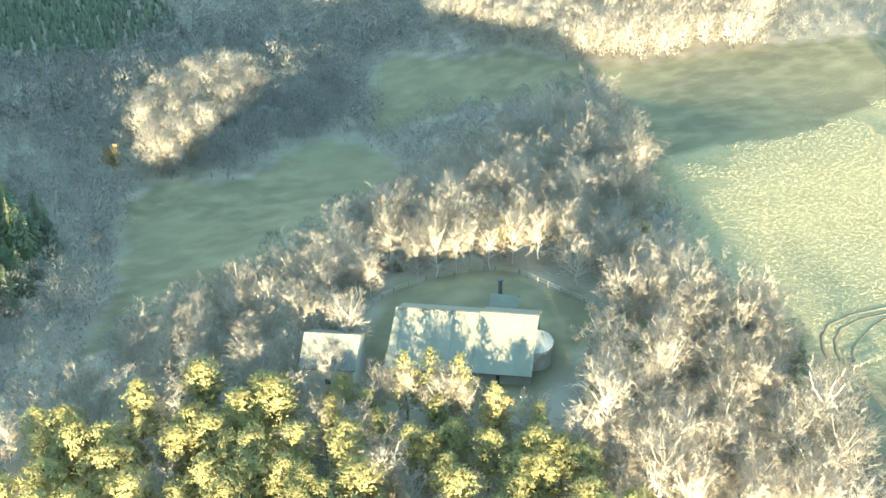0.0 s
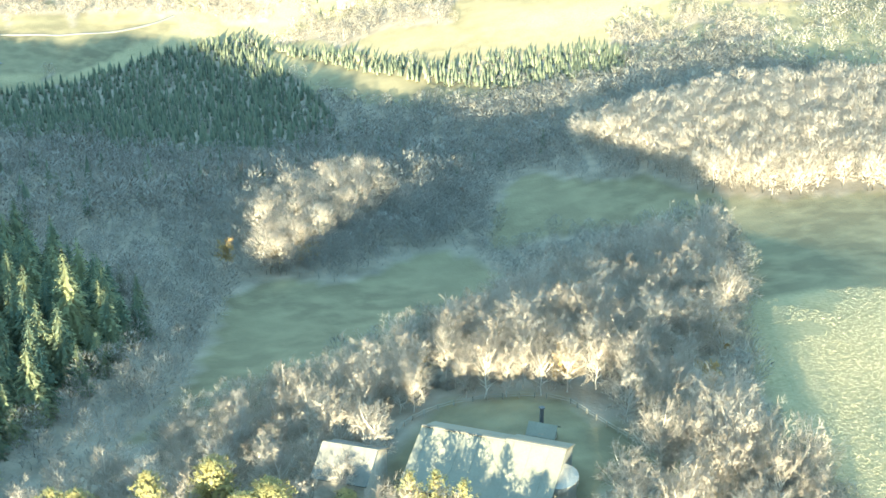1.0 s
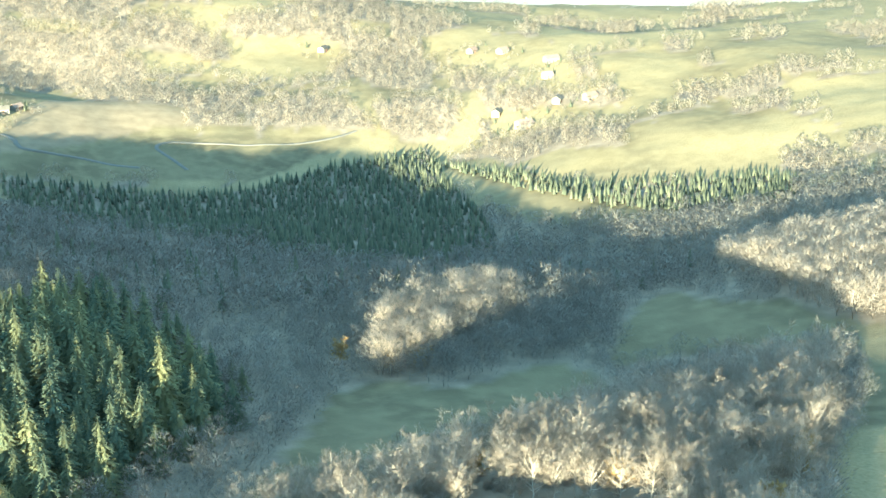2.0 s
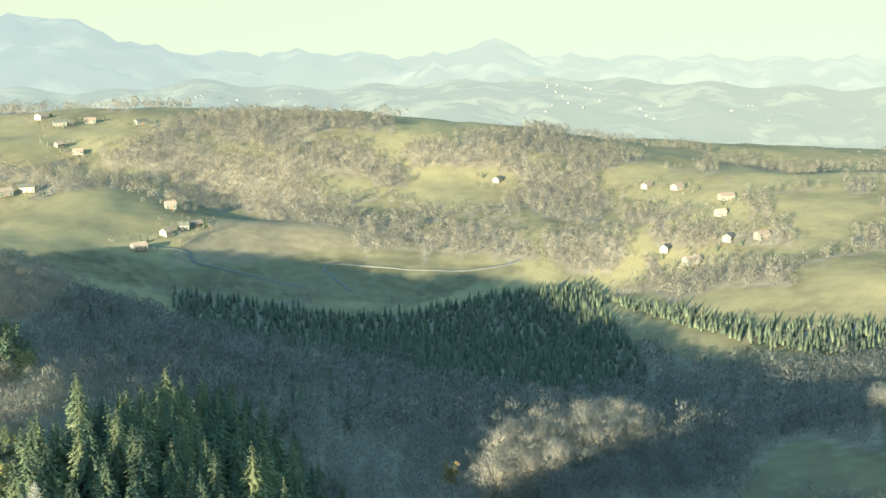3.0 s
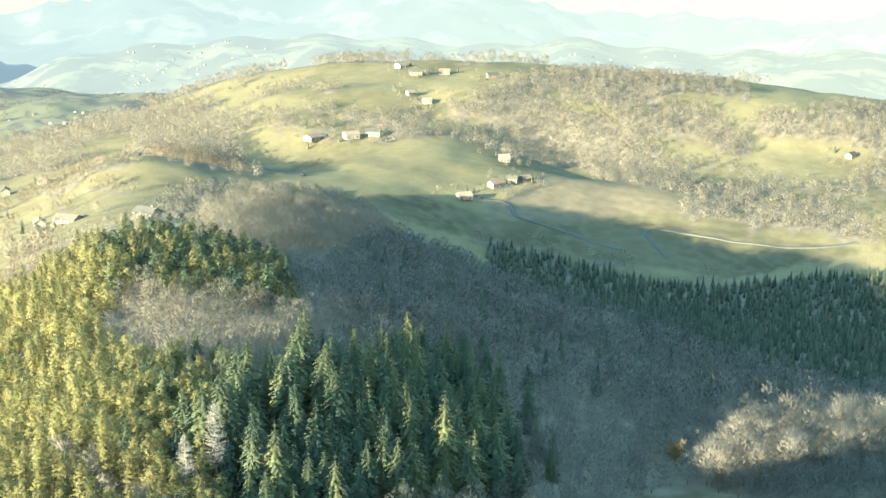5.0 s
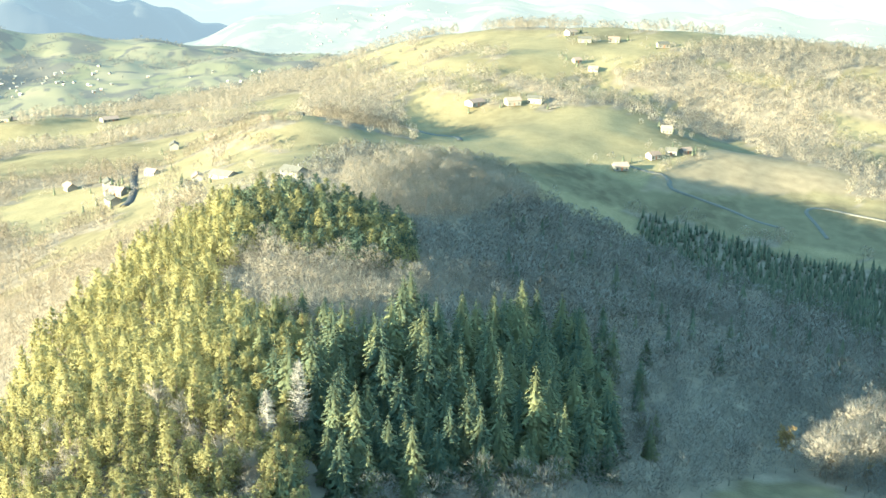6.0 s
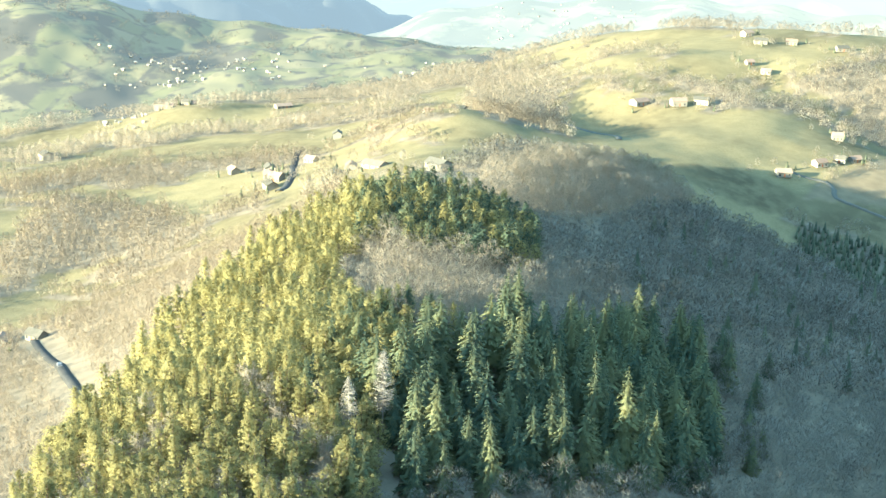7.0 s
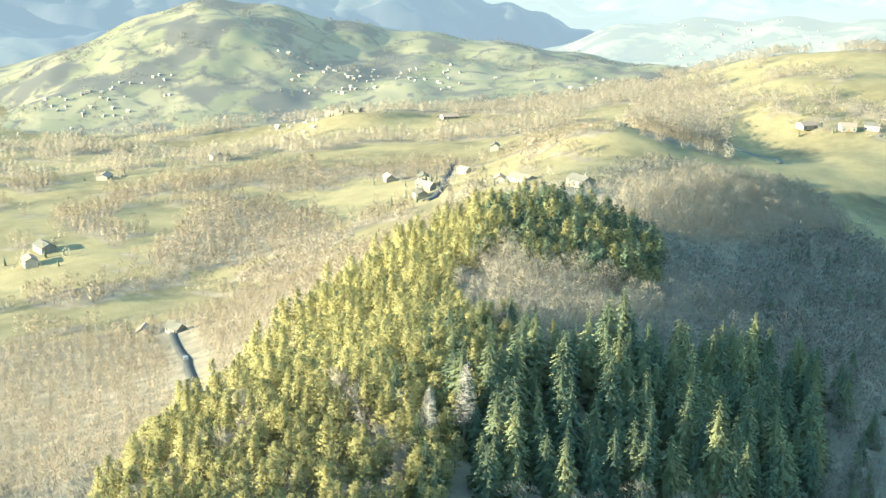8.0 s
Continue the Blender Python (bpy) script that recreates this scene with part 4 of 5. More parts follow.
# ---- buildings ----
def gable_house(name, label, x, y, turn, wide, deep, eaves, ridge, wall, roof, windows=3, chimney=True, group="houses on the hills"):
    """A house with four walls, a two-sided roof with eaves, windows, a door and a chimney."""
    root = empty(name, (x, y, float(height(x, y)) - 0.3), turn)
    w, d = wide / 2, deep / 2
    bm = bmesh.new()
    prof = [(-d, 0), (d, 0), (d, eaves), (0, ridge), (-d, eaves)]
    ends = [[bm.verts.new((sx * w, py, pz)) for py, pz in prof] for sx in (-1, 1)]
    bm.faces.new(ends[0])
    bm.faces.new(ends[1][::-1])
    for i in range(5):
        j = (i + 1) % 5
        bm.faces.new((ends[0][i], ends[1][i], ends[1][j], ends[0][j]))
    part("wall", bm, wall, root)
    bm = bmesh.new()
    rise = (ridge - eaves) / d
    o = 0.5
    for s in (-1, 1):
        slab(bm, [(-w - o, 0, ridge + 0.22), (w + o, 0, ridge + 0.22), (w + o, s * (d + o), eaves - o * rise + 0.22), (-w - o, s * (d + o), eaves - o * rise + 0.22)][:: s], 0.2)
    part("roof", bm, roof, root)
    n = 0
    for side in (-1, 1):
        for k in range(windows):
            cx = -w + wide * (k + 0.5) / windows
            for floor_z in ([1.0] if eaves < 4.2 else [1.0, 3.7]):
                bm = box(bmesh.new(), cx - 0.5, cx + 0.5, side * d - 0.05, side * d + 0.05, floor_z, floor_z + 1.3)
                if n == windows // 2 and side < 0 and floor_z == 1.0:
                    bm.free()
                    bm = box(bmesh.new(), cx - 0.5, cx + 0.5, side * d - 0.05, side * d + 0.05, 0.3, 2.4)
                    part("door", bm, WOOD_DOOR, root)
                else:
                    part("window", bm, GLASS_DARK, root)
            n += 1
    if chimney:
        bm = box(bmesh.new(), w * 0.4, w * 0.4 + 0.7, 0.6, 1.3, eaves, ridge + 1.1)
        part("chimney", bm, wall, root)
    return tagged(root, label, "house", group)


def build_barn():
    a, b = Vector((6.7, 181.2)), Vector((24.6, 165.1))
    along = (b - a).normalized()
    turn = math.atan2(along.y, along.x)
    mid = (a + b) / 2
    z0 = float(height(mid.x, mid.y)) - 0.5
    top = -1.1 - z0
    root = empty("barn", (mid.x, mid.y, z0), turn)
    w, front, rear = 12.0, 10.6, 6.0
    eave, eave_r = top - 4.2, top - 2.6
    bm = bmesh.new()
    prof = [(-front, 0), (rear, 0), (rear, eave_r), (0, top - 0.1), (-front, eave)]
    ends = [[bm.verts.new((sx * w, py, pz - 0.15 * (pz > 0))) for py, pz in prof] for sx in (-1, 1)]
    bm.faces.new(ends[0])
    bm.faces.new(ends[1][::-1])
    for i in range(5):
        j = (i + 1) % 5
        bm.faces.new((ends[0][i], ends[1][i], ends[1][j], ends[0][j]))
    part("wall", bm, WALL_WHITE, root, "white plastered wall")
    f = (top - eave) / front
    for x0, x1, lift in ((-w - 0.5, 2.2, 0.0), (2.25, w + 0.3, 0.30)):
        bm = slab(bmesh.new(), [(x0, 0.25, top + lift + 0.05), (x0, -front - 0.8, eave - 0.8 * f + lift + 0.05), (x1, -front - 0.8, eave - 0.8 * f + lift + 0.05), (x1, 0.25, top + lift + 0.05)], 0.22)
        part("roof", bm, ROOF_PALE, root, "pale sheet roof in the sun")
        bm = slab(bmesh.new(), [(x0, rear + 0.6, eave_r - 0.2 + lift), (x0, 0.27, top + lift + 0.02), (x1, 0.27, top + lift + 0.02), (x1, rear + 0.6, eave_r - 0.2 + lift)], 0.22)
        part("roof", bm, ROOF_PALE, root)
        bm = box(bmesh.new(), x0, x1, 0.05, 0.5, top + lift + 0.08, top + lift + 0.24)
        part("ridge_cap", bm, ROOF_STONE, root)
        for k in range(int((x1 - x0) / 3.0)):
            cx = x0 + 1.4 + 3.0 * k
            bm = slab(bmesh.new(), [(cx, 0.1, top + lift + 0.075), (cx, -front - 0.8, eave - 0.8 * f + lift + 0.075), (cx + 0.05, -front - 0.8, eave - 0.8 * f + lift + 0.075), (cx + 0.05, 0.1, top + lift + 0.075)], 0.06)
            part("roof_seam", bm, ROOF_PALE, root)
    for cx, ww, hh, m in ((-2.6, 1.6, 2.6, WOOD_DOOR), (-1.0, 0.7, 2.3, GLASS_DARK), (2.0, 0.5, 2.0, GLASS_DARK), (6.6, 0.6, 2.2, GLASS_DARK), (-7.0, 0.9, 1.2, GLASS_DARK)):
        bm = box(bmesh.new(), cx - ww / 2, cx + ww / 2, -front - 0.06, -front + 0.06, 0.6 if hh > 1.5 else 1.4, 0.6 + hh if hh > 1.5 else 2.6)
        part("door" if m is WOOD_DOOR else "window", bm, m, root)
    # the rounded annex at the end
    bm = bmesh.new()
    for r, z_low, z_high in ((3.3, 0, top - 3.6), (3.7, top - 3.6, top - 2.7)):
        ring = [[bm.verts.new((w + r * 0.85 * math.cos(a), -3.0 + r * math.sin(a), z)) for a in np.linspace(-math.pi / 2, math.pi / 2, 13)] for z in (z_low, z_high)]
        for k in range(12):
            bm.faces.new((ring[0][k], ring[0][k + 1], ring[1][k + 1], ring[1][k]))
        bm.faces.new(ring[1])
    part("annex", bm, WALL_WHITE, root, "rounded white annex")
    return tagged(root, "long white barn with a pale sheet roof beside a yard", "barn")


build_barn()
shed_ground = float(height(-6.5, 180.9))
gable_house("shed", "stone shed with a grey slab roof beside the barn", -6.5, 180.9, math.atan2(-5.4, 6.5), 8.6, 11.0, -1.0 - shed_ground - 3.0, -1.0 - shed_ground, WALL_STONE, ROOF_STONE, 1, False, "")
gable_house("garden_hut", "little hut with a pale roof behind the barn", 29.0, 181.0, math.atan2(-16.1, 17.9), 4.2, 3.4, 2.2, 3.4, WALL_WHITE, ROOF_PALE, 1, False, "")

gable_house("outbuilding", "low outbuilding with a grey slab roof beside bare trees", 46.5, 104.5, 0.1, 11, 7, 3.2, 5.0, WALL_STONE, ROOF_STONE, 2, False, "")

HOUSES_NORTH = [(-150, 860, 11, 5), (-136, 897, 10, 5), (-127, 915, 9, 5), (-119, 925, 9, 4), (-262, 963, 13, 6), (-248, 976, 13, 6), (-290, 955, 15, 5), (-143, 971, 9, 6), (-259, 1153, 13, 5), (-282, 1188, 12, 5),
                (-236, 1170, 11, 5), (-190, 1160, 12, 5), (-245, 1080, 8, 4), (-229, 1075, 9, 4), (120, 1105, 10, 5), (261, 1040, 11, 5)]
HOUSES_EAST = [(286, 986, 13, 6), (217, 902, 9, 6), (226, 862, 13, 7), (277, 868, 11, 6), (258, 885, 10, 6), (270, 946, 9, 5), (240, 1060, 10, 5)]
HOUSES_WEST = [(-242.5, 569, 13, 7), (-343, 641, 10, 5), (-318, 628, 15, 3.6), (-399, 637, 11, 6), (-420, 664, 12, 6), (-408, 655, 10, 6), (-440, 690, 11, 5), (-470, 690, 10, 5), (-414, 700, 9, 4), (-459, 795, 10, 6),
               (-440, 815, 9, 4), (-414, 850, 11, 6), (-398, 866, 12, 6), (-660, 997, 18, 4), (-755, 946, 10, 5), (-745, 960, 10, 5), (-761, 985, 10, 5), (-775, 955, 9, 5), (-699, 740, 14, 7), (-712, 752, 10, 5), (-698, 628, 14, 5),
               (-520, 452, 14, 6), (-505, 432, 11, 6)]
HOUSES_ROAD = [(-340, 377, 9, 4), (-322, 380, 9, 4)]


def build_houses():
    for n, (x, y, w, e) in enumerate(HOUSES_NORTH + HOUSES_EAST + HOUSES_WEST + HOUSES_ROAD):
        w, e = 0.86 * w, 0.68 * e
        white = n % 4 != 1
        red = n % 3 != 2
        gable_house("house", ("white plastered" if white else "stone-built") + " country house with a " + ("clay-tiled" if red else "grey slab") + " roof", x, y, 0.5 * math.sin(n * 2.3) + (0.6 if y > 850 else -0.5),
                    w, 0.72 * w if w < 13 else 8.5, e, e + 2.0, WALL_WHITE if white else WALL_STONE, ROOF_TILE if red else ROOF_STONE, 3 if w < 13 else 4, e > 4.5)


build_houses()


# ---- roads and fences ----
def along_line(points, step):
    pts = [Vector(p) for p in points]
    out = []
    for n in range(len(pts) - 1):
        p0, p1, p2, p3 = pts[max(n - 1, 0)], pts[n], pts[n + 1], pts[min(n + 2, len(pts) - 1)]
        k = max(1, int((p2 - p1).length / step))
        for i in range(k):
            t = i / k
            out.append(0.5 * (2 * p1 + (p2 - p0) * t + (2 * p0 - 5 * p1 + 4 * p2 - p3) * t * t + (3 * p1 - p0 - 3 * p2 + p3) * t ** 3))
    return out + [pts[-1]]


def road(name, label, points, wide, material, lift=0.35):
    line = along_line(points, 4.0)
    V, F = [], []
    for n, p in enumerate(line):
        d = (line[min(n + 1, len(line) - 1)] - line[max(n - 1, 0)]).normalized()
        side = Vector((-d.y, d.x))
        z = max(float(height(*(p + side * s * wide))) for s in (-0.5, 0, 0.5)) + lift
        for s, dz in ((-0.62, -1.2), (-0.5, 0), (0, 0.06), (0.5, 0), (0.62, -1.2)):
            q = p + side * s * wide
            V.append((q.x, q.y, z + dz))
        if n:
            b = 5 * n
            F += [(b - 5 + k, b + k, b + k + 1, b - 4 + k) for k in range(4)]
    ob = link_mesh(name, V, F, material, smooth=True)
    return tagged(ob, label, "road", kind="structure")


ROAD_SLOPE = [(-330, 385), (-306, 366), (-276, 344), (-250, 325), (-228, 307), (-200, 286), (-182, 272)]
road("road_slope", "narrow asphalt road descending the bare slope", ROAD_SLOPE, 3.0, ROAD_GREY, 0.18)
road("road_village", "asphalt lane through the hamlet", [(-460, 750), (-428, 700), (-405, 668), (-385, 635), (-372, 610)], 4.2, ROAD_GREY)
road("road_farm", "pale farm lane curving past the yard", [(-150, 872), (-134, 872), (-125, 874), (-117, 864), (-113, 853), (-93, 852), (-74, 852), (-40, 838)], 3.2, ROAD_PALE, 0.2)
road("road_valley", "pale road across the shaded valley floor", [(-10, 836), (-16, 850), (-28, 876), (-19, 886), (17, 880), (44, 878), (84, 884), (112, 900)], 2.6, ROAD_PALE, 0.2)
road("road_hill", "lane climbing between the far meadows", [(-330, 905), (-305, 892), (-285, 886), (-265, 855), (-258, 838)], 3.8, ROAD_PALE)
road("track_meadow", "earth track looping over the meadow", [(130, 145), (96, 149), (87, 150), (80, 149), (75, 146), (71, 142), (69, 139)], 0.7, TRACK_EARTH, 0.06)
road("track_meadow", "earth track looping over the meadow", [(130, 142.6), (96, 146.8), (87, 147.8), (81, 146.8), (76.5, 144.2), (72.8, 140.6), (70.5, 137)], 0.7, TRACK_EARTH, 0.06)
road("track_meadow", "narrow path worn into the meadow", [(110, 146), (93, 146), (83, 143), (77, 140.5), (73, 137), (69, 132), (67, 128), (65, 122)], 0.5, TRACK_EARTH, 0.06)


def post_fence(label, points, gap=2.6, tall=1.25, rails=2, name="fence"):
    line = along_line(points, gap)
    root = empty(name, (line[0].x, line[0].y, float(height(*line[0]))))
    base = root.location.copy()
    bm = box(bmesh.new(), -0.09, 0.09, -0.09, 0.09, -0.3, tall, 0.02)
    first = part("post", bm, WOOD_FENCE, root)
    places = [Vector((p.x, p.y, float(height(p.x, p.y)))) - base for p in line]
    for q in places[1:]:
        o = new("post", first.data)
        o.parent, o.location = root, q
    for a, b in zip(places[:-1], places[1:]):
        for r in range(rails):
            z = tall * (0.45 + 0.42 * r)
            v, f = Twigs(), None
            v.stick(a + Vector((0, 0, z)), b + Vector((0, 0, z)), 0.07, 0.06)
            link_mesh("rail", *v.mesh(), WOOD_FENCE, root)
    return tagged(root, label, "fence")


post_fence("weathered wooden post-and-rail fence round the farmyard", [(3, 193), (8, 198), (15, 202), (25, 202), (38, 197), (41, 193)])
post_fence("weathered wooden post-and-rail fence beside the lawn", [(41, 193), (42, 185), (43, 179), (45, 171)])
post_fence("low pale rail fence on the sunny meadow", [(70.5, 134.6), (74.5, 134.8), (79, 135.2)], 1.6, 0.9)
post_fence("pale roadside fence across the valley field", [(151, 748), (158, 712), (170, 681), (178, 663), (189, 638)], 6.0, 2.2, 1, "roadside_fence")


def plant_woods():
    # leafless trees round the farm, tall ones past the barn
    for n, (x, y) in enumerate(zip(*scatter(BARN_WOOD, 6.6, seed=5, keep=lambda a, b: ~among([YARD, FRONT_PINES, TALL_TREES], a, b)))):
        if n % 29 == 0:
            rust_trees.plant(x, y, rng.uniform(0.7, 1.1), rng.uniform(0, 6.28))
        else:
            bare_trees.plant(x, y, rng.uniform(0.72, 0.98) + 0.4 * np.clip((0.5 * x + 0.866 * y - 200) / 90, 0, 1), rng.uniform(0, 6.28))
    for n, (x, y) in enumerate(zip(*scatter(TALL_TREES, 6.4, seed=25, keep=lambda a, b: np.hypot(a - 46, b - 104.5) > 8))):
        if n % 8 == 3:
            spruces.plant(x, y, rng.uniform(0.35, 0.5), rng.uniform(0, 6.28))
        else:
            bare_trees.plant(x, y, rng.uniform(0.95, 1.22), rng.uniform(0, 6.28))
    for n, (x, y) in enumerate(zip(*scatter(FRONT_PINES, 5.6, seed=26))):
        if n % 5 == 2:
            bare_trees.plant(x, y, rng.uniform(0.75, 1.0), rng.uniform(0, 6.28))
        else:
            # the lower pines stand in front of the farm and leave its roofs in the sun
            dx, dy = 8 - x, 175 - y
            ahead, aside = 0.5 * dx + 0.866 * dy, 0.866 * dx - 0.5 * dy
            size = rng.uniform(0.8, 1.2)
            if abs(aside) < 21 and ahead > 0:
                size = min(size, max(0.45, (-4.2 + 0.2 * ahead - float(height(x, y))) / 14.5))
            broad_pines.plant(x, y, size, rng.uniform(0, 6.28))
    # slim pines whose shadows fall on the barn roof
    for x, y, size in ((-3.0, 162.8, 0.93), (-0.4, 159.9, 0.95), (2.8, 155.5, 0.95), (3.7, 147.6, 0.86), (7.8, 141.4, 0.8)):
        pines.plant(x, y, size, x, 1)
    for x, y in ((33, 370), (43, 370), (19, 377), (47, 375)):
        rust_trees.plant(x, y, rng.uniform(0.7, 1.0), x)
    # one grove in two twig colours: paler painted for sun, browner for shade
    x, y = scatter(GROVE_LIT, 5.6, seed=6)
    strew("bare_grove", [far_bare_parts(k, 13.0, 620, 0.045, 0.38, 0.11) for k in (58, 59, 60)], x, y, 1.0, 1.35, TWIG_PALE, "leafless grove between the meadows, paler twigs put in for sunlight", "wood", 6, crown=0.3)
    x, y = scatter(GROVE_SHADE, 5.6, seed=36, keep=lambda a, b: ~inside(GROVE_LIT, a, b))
    strew("bare_grove", [far_bare_parts(k, 13.0, 420, 0.06, 0.38, 0.11) for k in (69, 70)], x, y, 0.7, 1.0, TWIG_BROWN, "leafless grove below, browner twigs put in for shade", "wood", 7, crown=0.1, rise=0.6)
    # pines on the sunny slope, spruces on the shaded side
    far_pines = [pine_parts(35, 13, 52, 0.2, 10, 0.28, 0.3, 1.1)[1], pine_parts(36, 14, 52, 0.16, 10, 0.25, 0.5, 1.1)[1], pine_parts(37, 15, 52, 0.15, 10, 0.23, 0.6, 1.1)[1], pine_parts(47, 12, 52, 0.22, 10, 0.31, 0.1, 1.1)[1]]
    px, py = scatter(PINES, 4.8, seed=8)
    back = py > 262
    strew("pine_wood", far_pines, px[back], py[back], 0.65, 1.0, NEEDLE_PINE, "yellow-green pines higher up the slope", "wood", 8, crown=0.45)
    for n, (x, y) in enumerate(zip(px[~back], py[~back])):
        if n % 9 == 4:
            bare_trees.plant(x, y, rng.uniform(0.6, 0.85), rng.uniform(0, 6.28))
        else:
            pines.plant(x, y, rng.uniform(0.7, 1.02), rng.uniform(0, 6.28))
    x, y = scatter(SHADED_PINES, 5.4, seed=9)
    # spruce needle colour on three in five puts shade into these pines
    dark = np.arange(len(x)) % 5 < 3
    strew("pine_wood", far_pines, x[dark], y[dark], 0.75, 1.05, NEEDLE_SPRUCE, "pines crowding the top of the hill, darker needles put in for shade", "wood", 9, crown=0.4)
    strew("pine_wood", far_pines, x[~dark], y[~dark], 0.75, 1.1, NEEDLE_PINE, "yellow-green pines crowding the top of the hill", "wood", 10, crown=0.4)
    # spruces and pines meet in a mixed strip
    strip = [(-62, 226), (-100, 262), (-136, 318), (-112, 334), (-90, 322), (-90, 262), (-60, 238)]
    for n, (x, y) in enumerate(zip(*scatter(strip, 4.8, seed=28))):
        if np.hypot(x + 78, y - 256) > 6:
            (pines if n % 3 else spruces).plant(x, y, rng.uniform(0.6, 0.85) * (1 if n % 3 else 0.75), rng.uniform(0, 6.28))
    # young spruces thinning out into the hollow
    for x, y, s in ((-23.9, 338.5, 0.5), (-33.8, 317.5, 0.5), (-26.5, 326.4, 0.4), (-27.3, 386.8, 0.45), (-60.9, 418.6, 0.6), (-53.9, 445.5, 0.55), (-35.3, 433.9, 0.5), (-21.5, 366.4, 0.5), (-35, 347.7, 0.55), (-14, 345, 0.45), (-16, 362, 0.4), (-30, 402, 0.55), (-18.5, 316.5, 0.64), (-27, 313, 0.58), (-70, 400, 0.92), (-66, 390, 1.0), (-54, 408, 0.85), (-46, 415, 0.8), (-40, 405, 0.75)):
        spruces.plant(x, y, s, 3 * s + x)
    for n, (x, y) in enumerate(zip(*scatter(SPRUCES, 7.4, seed=10))):
        if 0.5 * (x + 79) - 0.866 * (y - 257) > -6 and 0.5 * (x + 79) - 0.866 * (y - 257) < 13 and abs(0.866 * (x + 79) + 0.5 * (y - 257)) < 5.5:
            continue
        spruces.plant(x, y, rng.uniform(0.55, 1.0), rng.uniform(0, 6.28))
    for x, y, s in ((-80.3, 251.3, 1.0), (-77.7, 261.4, 1.1)):
        dead_trees.plant(x, y, s, x)
    bare_far = [far_bare_parts(k, 12.0, 420, 0.06, 0.4, 0.11) for k in (61, 62, 63, 64)]
    bare_mid = [far_bare_parts(k, 12.0, 120, 0.18, 0.38, 0.13) for k in (54, 55, 56, 57)]
    bare_small = [far_bare_parts(k, 12.0, 120, 0.18, 0.37, 0.105) for k in (65, 66, 67, 68)]
    scrub_low = [far_bare_parts(k, 12.0, 190, 0.07, 0.4, 0.11) for k in (48, 49, 50)]
    lane = np.array([(p.x, p.y) for p in along_line(ROAD_SLOPE, 4.0)])

    def off_lane(a, b):
        return np.min(np.hypot(a[:, None] - lane[:, 0], b[:, None] - lane[:, 1]), axis=1) > 6.5

    con_far = [far_conifer_parts(k) for k in (71, 72, 73)]
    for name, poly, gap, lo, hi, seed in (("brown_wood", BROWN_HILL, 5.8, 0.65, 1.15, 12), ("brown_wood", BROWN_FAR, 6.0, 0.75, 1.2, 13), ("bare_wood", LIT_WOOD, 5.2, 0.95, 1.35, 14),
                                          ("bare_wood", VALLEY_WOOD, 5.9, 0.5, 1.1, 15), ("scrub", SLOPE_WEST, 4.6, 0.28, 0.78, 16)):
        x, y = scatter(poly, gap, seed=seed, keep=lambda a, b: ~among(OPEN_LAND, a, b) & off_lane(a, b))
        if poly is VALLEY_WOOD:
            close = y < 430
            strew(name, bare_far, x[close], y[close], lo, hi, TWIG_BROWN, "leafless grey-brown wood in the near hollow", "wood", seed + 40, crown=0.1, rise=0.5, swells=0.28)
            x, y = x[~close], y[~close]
        # LIT_WOOD takes the pale twigs, VALLEY_WOOD darker ones: sun and shade in the colour
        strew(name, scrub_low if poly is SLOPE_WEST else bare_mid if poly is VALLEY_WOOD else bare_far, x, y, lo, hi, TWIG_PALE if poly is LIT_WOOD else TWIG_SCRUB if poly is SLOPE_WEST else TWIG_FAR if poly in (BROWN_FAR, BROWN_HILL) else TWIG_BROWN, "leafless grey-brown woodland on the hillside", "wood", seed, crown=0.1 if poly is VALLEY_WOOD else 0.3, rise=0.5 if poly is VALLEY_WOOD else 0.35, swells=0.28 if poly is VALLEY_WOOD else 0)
    for poly, gap, seed in ((CONIFER_WOOD, 4.2, 17), (CONIFER_BAND, 4.4, 18)):
        x, y = scatter(poly, gap, seed=seed)
        bare = np.arange(len(x)) % 13 == 0
        strew("bare_wood", bare_mid, x[bare], y[bare], 0.4, 0.65, TWIG_BROWN, "bare trees among the conifers", "wood", seed + 50, crown=0.3)
        strew("conifer_wood", con_far, x, y, 0.28, 0.54, NEEDLE_FAR, "dense dark green conifer plantation in the valley", "wood", seed, crown=0.2)
    x, y = scatter(VALLEY_WOOD, 19.0, seed=33, keep=lambda a, b: ~among(OPEN_LAND, a, b) & (b > 450))
    strew("scattered_conifers", con_far, x, y, 0.45, 0.8, NEEDLE_FAR, "dark conifers scattered through the bare valley wood", "wood", 33, crown=0.1)
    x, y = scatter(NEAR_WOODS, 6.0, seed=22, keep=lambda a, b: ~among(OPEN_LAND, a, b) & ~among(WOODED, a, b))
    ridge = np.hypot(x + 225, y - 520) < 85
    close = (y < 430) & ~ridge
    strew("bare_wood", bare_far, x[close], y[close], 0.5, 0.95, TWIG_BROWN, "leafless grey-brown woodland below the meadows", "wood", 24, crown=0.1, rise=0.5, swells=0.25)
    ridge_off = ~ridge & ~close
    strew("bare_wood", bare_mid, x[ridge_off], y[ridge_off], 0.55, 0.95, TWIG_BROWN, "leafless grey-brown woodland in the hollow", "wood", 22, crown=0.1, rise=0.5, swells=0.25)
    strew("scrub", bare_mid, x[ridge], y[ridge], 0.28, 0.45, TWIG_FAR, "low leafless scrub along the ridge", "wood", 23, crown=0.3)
    homes = np.array([(h[0], h[1]) for h in HOUSES_NORTH + HOUSES_EAST + HOUSES_WEST + HOUSES_ROAD], float)

